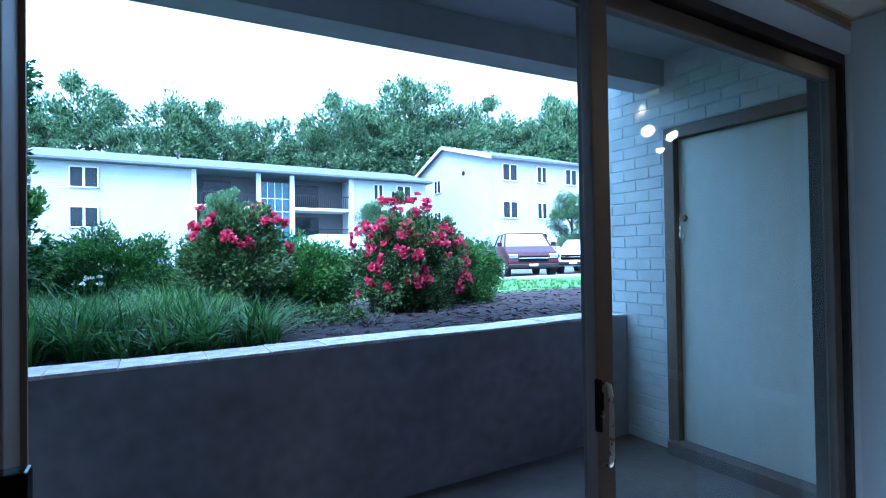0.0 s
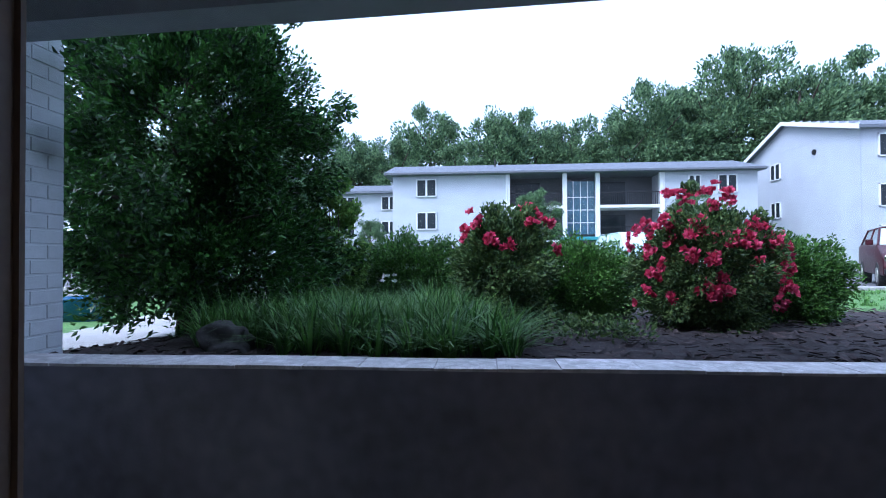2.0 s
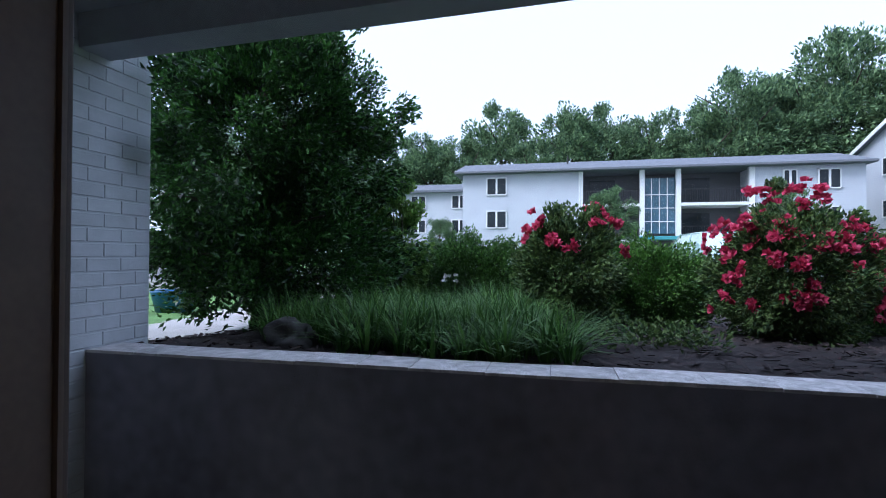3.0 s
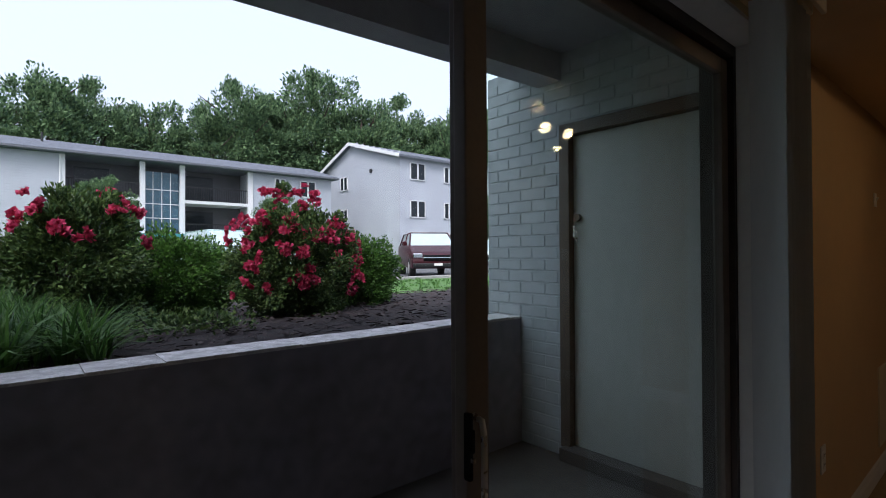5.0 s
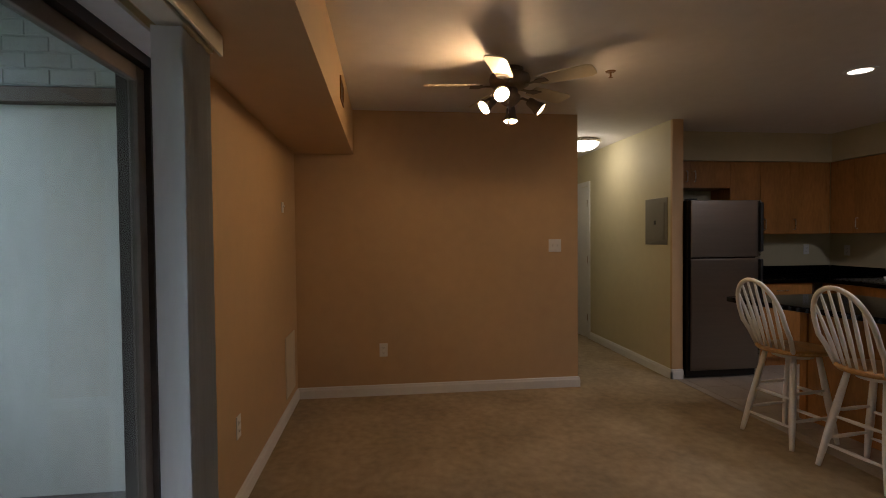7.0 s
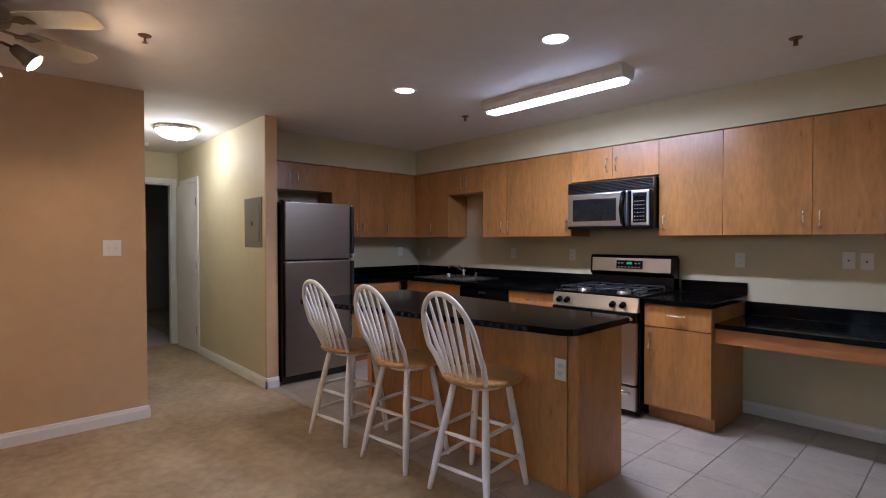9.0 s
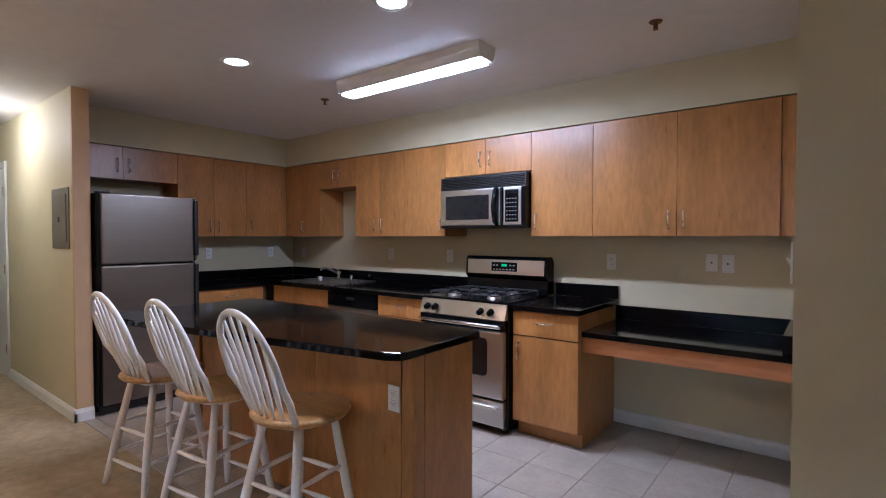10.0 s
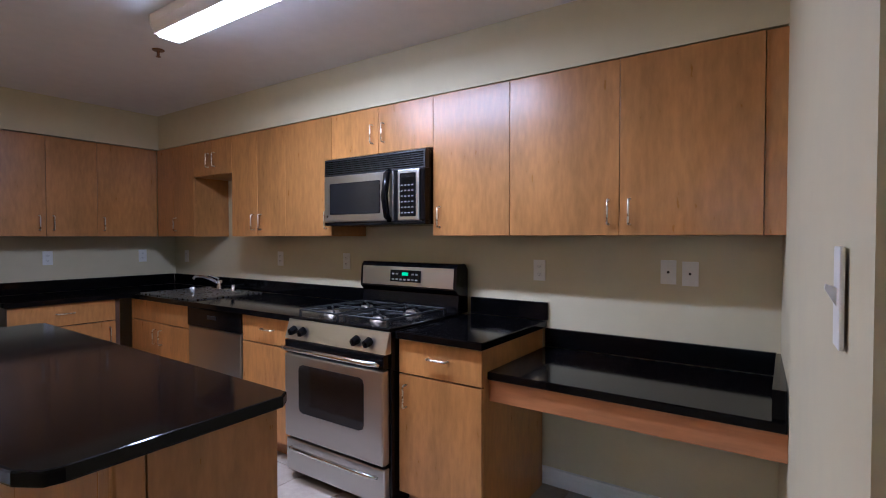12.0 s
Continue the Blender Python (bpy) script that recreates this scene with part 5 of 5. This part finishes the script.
bush("rose_bush", gz(1.25, 5.0), (0.44, 0.42, 0.60), 21000, 0.042, M_LROSE, "green rose bush with scattered red blooms", 3, 15, 120, 5, lift=-0.10, bloom_low=0.25)
bush("rose_bush", gz(2.90, 4.95), (0.58, 0.50, 0.62), 30000, 0.04, M_LROSE, "large rose bush thick with pink-red blooms", 4, 68, 150, 5, lift=-0.10, bloom_low=-0.45)
for i, (x, y, rx, rz) in enumerate(((-0.85, 6.5, 0.66, 0.50), (0.30, 6.2, 0.68, 0.52), (2.02, 5.75, 0.66, 0.47), (3.85, 5.55, 0.56, 0.50), (1.25, 6.6, 0.6, 0.45))):
    bush("boxwood_hedge", gz(x, y), (rx, 0.5, rz), 30000, 0.034, M_LHEDGE, "clipped dark green rounded evergreen shrub", 20 + i, 0, 260, 5, -0.10)
# small shrub stretched upward; its lime colour imitates lit leaves along the evergreen's edge
bush("lime_shrub", gz(-0.33, 5.5), (0.27, 0.28, 0.84), 8200, 0.05, M_LLIME, "narrow bright yellow-green shrub, drawn tall for the evergreen's lit edge", 61, 0, 60, 5, 0.0)


def evergreen_tree():
    x, y = -1.40, 4.75
    rnd = random.Random(11)
    t = thing("evergreen_tree", gz(x, y, -0.05), "dense dark broadleaf evergreen tree with low limbs", "tree")
    trunk = T([(0, 0, 0), (0.02, 0.01, 0.5), (-0.02, 0.03, 1.2), (0.02, 0.0, 2.2), (0.0, 0.0, 3.2)], [0.11, 0.085, 0.07, 0.05, 0.015], 12)
    part("trunk", trunk, M_BARK, t, "", True)
    for k in range(26):
        a, z0 = k * 2.4, 0.35 + 2.4 * k / 26
        r = 1.05 * (1 - 0.5 * (k / 26) ** 2)
        part("limb", T([(0, 0, z0), (0.5 * r * math.cos(a), 0.5 * r * math.sin(a), z0 + 0.18), (r * math.cos(a), r * math.sin(a), z0 + 0.22)], [0.028, 0.018, 0.006], 6), M_BARK, t)
    bm = crown(rnd, 118000, 0.05, (1.25, 1.2, 1.56), (0, 0, 1.80), 330, 0.42, wild=0.8, clus=0.15)
    part("crown", bm, M_LHOLLY, t, "small glossy dark leaves")
    low = crown(rnd, 14000, 0.056, (1.15, 1.0, 0.5), (0.22, 0, 0.68), 110, 0.4)
    part("low_skirt", low, M_LHOLLY, t)


evergreen_tree()


def liriope(seed, x0, x1, y0, y1, n, name, label, tall=1.0, wide=1.0):
    rnd = random.Random(seed)
    bm = bmesh.new()
    for k in range(n):
        cx, cy = rnd.uniform(x0, x1), rnd.uniform(y0, y1)
        base = Vector((cx, cy, ground_z(cx, cy)))
        for j in range(12):
            a = rnd.uniform(0, 6.3)
            ln, w = tall * (1 + 0.5 * noise.noise((cx * 2.3, cy * 2.3, 5))) * rnd.uniform(0.2, 0.45), wide * rnd.uniform(0.0025, 0.007)
            d = Vector((math.cos(a), math.sin(a), 0))
            s = Vector((-d.y, d.x, 0)) * w
            spread = rnd.uniform(0.2, 1.35)
            prev = None
            for f in (0, 0.35, 0.7, 1.0):
                p = base + d * (0.02 + spread * ln * f * f) + Vector((0, 0, ln * (f - 0.42 * spread * f * f)))
                ww = s * (1 - 0.9 * f * f)
                cur = (bm.verts.new(p - ww), bm.verts.new(p + ww))
                if prev:
                    bm.faces.new((prev[0], prev[1], cur[1], cur[0]))
                prev = cur
    return tagged(obj(name, bm, M_BLADE), label, "ornamental grass", kind="stuff")


liriope(31, -0.72, 1.02, 3.68, 5.1, 1050, "ornamental_grass", "thick clumps of strap-leaved green ornamental grass")

liriope(34, -0.12, 1.3, 3.32, 4.0, 130, "ornamental_grass", "loose arching pale grass blades along the patio wall", 0.85, 1.7)


def groundcover():
    rnd = random.Random(32)
    bm = bmesh.new()
    for k in range(60):
        cx, cy = rnd.uniform(0.75, 2.2), 3.9 + 0.9 * rnd.random()
        base = Vector((cx, cy, ground_z(cx, cy) + 0.02))
        g = rnd.uniform(0.05, 0.12)
        for j in range(30):
            v = unit(rnd)
            p = base + Vector((v.x * g, v.y * g, abs(v.z) * g * 1.1))
            leaf(bm, p, Vector((v.x, v.y, 0.5)), rnd.uniform(0.025, 0.055), rnd, 0.6)
    tagged(obj("low_groundcover", bm, M_LROSE), "sparse low green groundcover by the roses", "groundcover", kind="stuff")


groundcover()

liriope(33, 3.9, 10, 6.9, 13.5, 700, "lawn_tufts", "uneven tufts of lawn grass", 0.22)


def boulder():
    bm = bmesh.new()
    bmesh.ops.create_icosphere(bm, subdivisions=4, radius=0.17)
    for v in bm.verts:
        n = noise.noise(v.co * 7) * 0.07 + noise.noise(v.co * 19) * 0.025
        v.co = Vector((v.co.x * 0.82, v.co.y * 0.8, v.co.z * 0.78)) * (1 + 1.4 * n / 0.17)
    o = tagged(obj("boulder", bm, M_ROCK, None, True), "rough dark grey garden boulder half sunk in mulch", "rock")
    o.location = gz(-0.42, 3.56, 0.05)


boulder()


def white_flowers():
    rnd = random.Random(8)
    t = thing("white_flower", gz(0.2, 5.25), "small white flower head above the grass", "flower")
    bm, stem = bmesh.new(), bmesh.new()
    for k in range(5):
        p = Vector((rnd.uniform(-0.08, 0.08), rnd.uniform(-0.05, 0.05), 0.44 + rnd.uniform(-0.04, 0.05)))
        tube(stem, [(p.x * 0.5, p.y * 0.5, 0), p], 0.003, 5)
        for j in range(9):
            leaf(bm, p, unit(rnd) + Vector((0, 0, 0.5)), 0.03, rnd, 0.9)
    part("petals", bm, M_PLATE, t)
    part("stems", stem, M_BLADE, t)


white_flowers()
t = thing("planter_tub", gz(-4.5, 7.3, 0.0), "blue plastic planter tub beside the walk", "planter")
part("tub", lathe(bmesh.new(), [(0.0, 0.0), (0.26, 0.0), (0.33, 0.30), (0.35, 0.33), (0.32, 0.33), (0.30, 0.27), (0.0, 0.25)]), M_BLUE, t, "", True)


# ---- parked cars ----
def car(loc, rz, paint, label, high):
    """A parked car, nose at local -y."""
    t = thing("parked_car", loc, label, "car", rz, "parked cars")
    W = 0.91
    z = 1.0 + 0.13 * high
    lower = [(-2.22, 0.32), (-2.26, 0.55), (-2.2, 0.80), (-1.95, 0.92), (-1.15, 1.03 * z), (1.7, 1.05 * z), (2.15, 1.02 * z), (2.22, 0.7), (2.2, 0.33)]
    body = side(bmesh.new(), lower, -W, W)
    bmesh.ops.bevel(body, geom=list(body.edges), offset=0.06, segments=3, affect="EDGES", profile=0.6)
    part("body", body, paint, t, "", True)
    ck = bmesh.new()
    zt = 1.42 + 0.22 * high
    pts = [(-W + 0.06, -1.2, 1.0 * z), (W - 0.06, -1.2, 1.0 * z), (W - 0.06, 2.05, 1.0 * z), (-W + 0.06, 2.05, 1.0 * z),
           (-W + 0.2, -0.45, zt), (W - 0.2, -0.45, zt), (W - 0.2, 1.55, zt - 0.02), (-W + 0.2, 1.55, zt - 0.02)]
    v = [ck.verts.new(p) for p in pts]
    for q in ((0, 1, 5, 4), (1, 2, 6, 5), (2, 3, 7, 6), (3, 0, 4, 7)):
        ck.faces.new([v[i] for i in q])
    part("windows", ck, M_CGLASS, t, "car glass coloured pale for the sky it mirrors")
    rf = prism(bmesh.new(), [(-W + 0.19, -0.47), (W - 0.19, -0.47), (W - 0.19, 1.58), (-W + 0.19, 1.58)], zt - 0.03, zt + 0.03, 0.02)
    part("roof", rf, paint, t, "", True)
    for sx in (-1, 1):
        for a, b in (((sx * (W - 0.05), -1.2, 1.0 * z), (sx * (W - 0.19), -0.45, zt)), ((sx * (W - 0.05), 0.35, 1.0 * z), (sx * (W - 0.19), 0.35, zt)), ((sx * (W - 0.05), 2.05, 1.0 * z), (sx * (W - 0.19), 1.55, zt))):
            part("pillar", T([a, b], 0.035, 6), paint, t)
        part("mirror", B((sx * (W + 0.02), -1.0, 1.02 * z), (sx * (W + 0.2), -0.88, 1.16 * z), 0.03), paint, t)
        part("headlight", B((sx * (W - 0.36), -2.27, 0.70), (sx * (W - 0.03), -1.98, 0.86), 0.03), M_CHROME, t, "clear headlight")
        for y in (-1.38, 1.38):
            wh = part("wheel", T([(sx * (W - 0.20), y, 0.33), (sx * (W + 0.015), y, 0.33)], 0.335, 24), M_TYRE, t)
            part("rim", T([(sx * (W - 0.02), y, 0.33), (sx * (W + 0.022), y, 0.33)], [0.22, 0.20], 20), M_NICKEL, wh, "alloy rim")
    part("grille", B((-0.52, -2.285, 0.60), (0.52, -2.22, 0.80), 0.02), M_BLACK, t)
    part("grille_bar", B((-0.54, -2.30, 0.69), (0.54, -2.27, 0.725), 0.01), M_CHROME, t)
    part("bumper", B((-W + 0.02, -2.30, 0.36), (W - 0.02, -2.16, 0.52), 0.04), M_BLKPL, t)
    part("licence_plate", B((-0.15, -2.315, 0.43), (0.15, -2.30, 0.51)), M_PLATE, t)
    return t


car((13.3, 16.0, 0.45), -29, M_CARRED, "maroon sport utility car parked nose to the lawn", 1)
car((17.3, 16.4, 0.45), -60, M_CARWH, "white hatchback parked beside the maroon car", 0)
car((6.3, 18.2, 0.45), 4, M_CARSIL, "pale silver-green car parked behind the hedge", 1)


# ---- the building across the lot ----
def siding(bm, a, b, z0, z1, out, step=0.17):
    """Lapped boards on a wall from a to b in plan; out: unit normal."""
    ax, ay = a
    bx, by = b
    z = z0
    while z < z1 - 0.01:
        zt = min(z + step, z1)
        p = [(ax + out[0] * 0.03, ay + out[1] * 0.03, z), (bx + out[0] * 0.03, by + out[1] * 0.03, z), (bx + out[0] * 0.005, by + out[1] * 0.005, zt), (ax + out[0] * 0.005, ay + out[1] * 0.005, zt), (ax, ay, z), (bx, by, z)]
        v = [bm.verts.new(q) for q in p]
        bm.faces.new((v[0], v[1], v[2], v[3]))
        bm.faces.new((v[4], v[5], v[1], v[0]))
        z = zt
    return bm


def far_window(parent, x, y, z, w, h, rz=0):
    o = thing("window", (x, y, z), "", "", rz)
    del_keys = [k for k in ("label", "category") if k in o]
    for k in del_keys:
        del o[k]
    bm = bmesh.new()
    for a, b, c, d in ((-w / 2, -w / 2 + 0.08, 0, h), (w / 2 - 0.08, w / 2, 0, h), (-0.07, 0.07, 0, h), (-w / 2, w / 2, 0, 0.08), (-w / 2, w / 2, h - 0.08, h)):
        box(bm, (a, -0.09, c), (b, 0.02, d))
    o2 = obj("window", bm, M_BTRIM, parent)
    o2.matrix_local = parent.matrix_world.inverted() @ o.matrix_world
    bpy.data.objects.remove(o)
    for s in (-1, 1):
        part("pane", B((0.07 * s, -0.05, 0.08), (s * (w / 2 - 0.08), -0.03, h - 0.08)), M_PANE, o2)
    return o2


def main_block():
    t = thing("apartment_building", (8, 40, 0), "long white-sided three-storey apartment building with recessed balconies", "apartment building")
    X = lambda x: x - 8
    w = bmesh.new()
    Z1 = 7.75
    for a, b in ((-6.0, 3.0), (14.9, 21.8)):
        box(w, (X(a), 0, -0.3), (X(b), 9, Z1))
        siding(w, (X(a), 0), (X(b), 0), 0, Z1, (0, -1))
    box(w, (X(3.0), 2.6, -0.3), (X(14.9), 9, Z1))
    siding(w, (X(-6.0), 9), (X(-6.0), 0), 0, Z1, (-1, 0))
    part("wall", w, M_SIDING, t, "white lapped siding")
    part("recess_wall", B((X(3.0), 2.55, 0), (X(14.9), 2.6, Z1)), M_BSHADE, t)
    for x in (3.1, 7.5, 10.0, 14.8):
        part("column", B((X(x) - 0.16, -0.05, 0), (X(x) + 0.16, 0.3, Z1)), M_BTRIM, t)
    for z in (2.55, 5.25):
        for a, b in ((3.26, 7.34), (10.16, 14.64)):
            f = part("balcony", B((X(a), 0.0, z - 0.22), (X(b), 2.55, z)), M_BTRIM, t)
            rl = bmesh.new()
            box(rl, (X(a), 0.02, z + 0.95), (X(b), 0.08, z + 1.02))
            n = int((b - a) / 0.16)
            for k in range(n + 1):
                xx = X(a) + (b - a) * k / n
                box(rl, (xx - 0.015, 0.035, z), (xx + 0.015, 0.065, z + 0.95))
            part("railing", rl, M_BLKPL, f)
            part("glass_door", B((X(a) + 0.6, 2.5, z), (X(a) + 2.6, 2.549, z + 2.1)), M_PANE, f)
    part("stair_glazing", B((X(7.66), 0.4, 3.0), (X(9.84), 0.45, Z1 - 0.6)), mat("bluish_stair_glass", (0.05, 0.10, 0.14), 0.15, var=0.3, scale=1.2, spec=0.4), t)
    mul = bmesh.new()
    for x in (8.2, 8.75, 9.3):
        box(mul, (X(x) - 0.02, 0.34, 3.0), (X(x) + 0.02, 0.4, Z1 - 0.6))
    for z in (3.9, 4.9, 5.9):
        box(mul, (X(7.66), 0.345, z - 0.025), (X(9.84), 0.395, z + 0.025))
    part("mullions", mul, M_BTRIM, t)
    part("entry_canopy", B((X(7.2), -1.6, 2.5), (X(10.2), 0.3, 2.75), 0.03), mat("teal_canopy", (0.06, 0.26, 0.30), 0.6, var=0.08), t, "teal entry canopy")
    rf = side(bmesh.new(), [(-0.6, 7.72), (-0.6, 7.92), (4.5, 9.3), (9.6, 7.92), (9.6, 7.72)], X(-6.6), X(22.2))
    part("roof", rf, M_ROOF, t, "grey shingle roof")
    part("gutter", B((X(-6.6), -0.70, 7.76), (X(22.2), -0.6, 7.88)), M_GUTTER, t)
    for x in (3.0, 14.95):
        part("downpipe", T([(X(x), -0.1, 0), (X(x), -0.1, 7.75)], 0.05, 8), M_BTRIM, t)
    for x, w_ in ((-3.3, 1.6), (17.2, 0.9), (19.6, 1.4)):
        for z in (0.8, 3.45, 6.05):
            far_window(t, x, 39.96, z, w_, 1.4)
    part("roof_vent", T([(X(2.2), 3.0, 8.6), (X(2.2), 3.0, 9.5)], 0.07, 8), M_BLKPL, t)


def gable_wing():
    t = thing("apartment_wing", (32, 43, 0), "white-sided gabled apartment wing with paired dark windows", "apartment building")
    x0, x1, y0, y1, zr, ze = -5.7, 6.0, -7.0, 7.0, 12.2, 9.95
    w = box(bmesh.new(), (x0, y0, -0.3), (x1, y1, ze))
    for x in (x0, x1):
        v = [w.verts.new(p) for p in ((x, y0, ze), (x, y1, ze), (x, 1.0, zr))]
        w.faces.new(v)
    siding(w, (x0, y0), (x1, y0), 0, ze, (0, -1))
    siding(w, (x0, y1), (x0, y0), 0, ze, (-1, 0))
    z = ze
    while z < zr - 0.05:
        f = (z - ze) / (zr - ze)
        zt = min(z + 0.28, zr)
        a, b = y0 + (1.0 - y0) * f, y1 + (1.0 - y1) * f
        q = [w.verts.new(p) for p in ((x0 - 0.035, b, z), (x0 - 0.035, a, z), (x0 - 0.005, a, zt), (x0 - 0.005, b, zt))]
        w.faces.new(q)
        z = zt
    part("wall", w, M_SIDING, t, "white lapped siding")
    rf = side(bmesh.new(), [(y0 - 0.5, ze - 0.25), (y0 - 0.5, ze - 0.05), (1.0, zr + 0.1), (y1 + 0.5, ze - 0.05), (y1 + 0.5, ze - 0.25), (1.0, zr - 0.1)], x0 - 0.45, x1 + 0.3)
    part("roof", rf, M_ROOF, t, "grey shingle roof")
    rk = side(bmesh.new(), [(y0 - 0.55, ze - 0.34), (y0 - 0.55, ze - 0.02), (1.0, zr + 0.13), (y1 + 0.55, ze - 0.02), (y1 + 0.55, ze - 0.34), (1.0, zr - 0.2)], x0 - 0.52, x0 - 0.46)
    part("rake_board", rk, M_BTRIM, t, "white rake board")
    for z in (1.7, 4.5, 7.85):
        for x, w_ in ((28.2, 1.7), (31.9, 1.2), (35.6, 1.5)):
            far_window(t, x, 35.96, z, w_, 1.55)
    for z in (4.4, 7.7):
        far_window(t, 26.26, 45.6, z, 1.4, 1.4, -90)
    part("gable_vent", T([(x0 - 0.1, -2.4, 9.1), (x0, -2.4, 9.1)], 0.22, 12), M_BLKPL, t)
    u = thing("apartment_block", (44, 44, 0), "white apartment block with a flat dark panel for its shaded balcony bay", "apartment building")
    part("wall", siding(box(bmesh.new(), (-5.9, -4, -0.3), (10, 6, 8.4)), (-5.9, -4), (10, -4), 0, 8.4, (0, -1)), M_SIDING, u)
    part("roof", side(bmesh.new(), [(-5, 8.35), (-5, 8.6), (1, 10.2), (7, 8.6), (7, 8.35)], -6, 10.5), M_ROOF, u)
    # flat sheet on the wall, its dark colour standing in for the bay's shade
    part("bay_shade_panel", B((-4.5, -4.1, 0.3), (-0.5, -4.05, 8.0)), M_BSHADE, u)
    far_window(u, 46.0, 39.95, 5.8, 1.6, 1.5)
    far_window(u, 46.0, 39.95, 3.0, 1.6, 1.5)


main_block()
gable_wing()


def left_block():
    t = thing("apartment_annex", (-9.5, 47, 0), "low white apartment annex behind the long building", "apartment building")
    part("wall", siding(box(bmesh.new(), (-6, 0, -0.3), (4.5, 8, 7.3)), (-6, 0), (4.5, 0), 0, 7.3, (0, -1)), M_SIDING, t)
    part("roof", side(bmesh.new(), [(-0.6, 7.25), (-0.6, 7.45), (4, 8.6), (8.6, 7.45), (8.6, 7.25)], -6.5, 5.0), M_ROOF, t)
    for x in (-11.6, -7.6):
        for z in (3.4, 5.7):
            far_window(t, x, 46.95, z, 1.5, 1.3)


left_block()


# ---- far trees ----
def tree_mesh(seed, height, radius):
    rnd = random.Random(seed)
    t = thing("background_tree", (0, 0, 0), "tall leafy deciduous tree behind the buildings", "tree", group="trees behind the buildings")
    part("trunk", T([(0, 0, -0.5), (0.2, 0.1, height * 0.35), (-0.1, 0.2, height * 0.7), (0, 0, height * 0.92)], [0.38, 0.28, 0.16, 0.04], 10), M_BARK, t, "", True)
    for k in range(9):
        a, z0 = k * 2.2, height * (0.3 + 0.055 * k)
        r = radius * 0.75
        part("limb", T([(0, 0, z0), (0.5 * r * math.cos(a), 0.5 * r * math.sin(a), z0 + 1.3), (r * math.cos(a), r * math.sin(a), z0 + 2.4)], [0.14, 0.08, 0.02], 6), M_BARK, t)
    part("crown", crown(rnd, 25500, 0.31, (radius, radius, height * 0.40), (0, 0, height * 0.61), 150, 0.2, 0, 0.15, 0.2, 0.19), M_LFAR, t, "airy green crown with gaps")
    return t


protos = [tree_mesh(41, 15.0, 4.2), tree_mesh(42, 16.5, 4.8), tree_mesh(43, 14.0, 3.9)]
rnd = random.Random(77)
spots = []
x = -34
while x < 72:
    h = (1.22 if x > 2 else 1.08) + (0.30 if x > 24 else 0.0) + rnd.uniform(-0.10, 0.12)
    spots.append((x, 58 + rnd.uniform(-3, 6), h))
    x += rnd.uniform(3.4, 5.2)
for k, (x, y, h) in enumerate(spots):
    p = protos[k % 3]
    m = pose(x, y, 0, 0, 0, rnd.uniform(0, 360)) @ Matrix.Diagonal((h, h, h, 1))
    if k < 3:
        p.matrix_world = m
    else:
        copy_thing(p, pose(x, y, 0, 0, 0, rnd.uniform(0, 360))).scale = (h, h, h)
for x, y, h in ((4.6, 33, 0.38), (14.2, 33, 0.36), (24.8, 25, 0.37), (-6, 32, 0.25), (38, 30, 0.42), (-14, 20, 0.5), (-9, 26, 0.4)):
    copy_thing(protos[0], pose(x, y, 0.1, 0, 0, x * 40)).scale = (h, h, h)
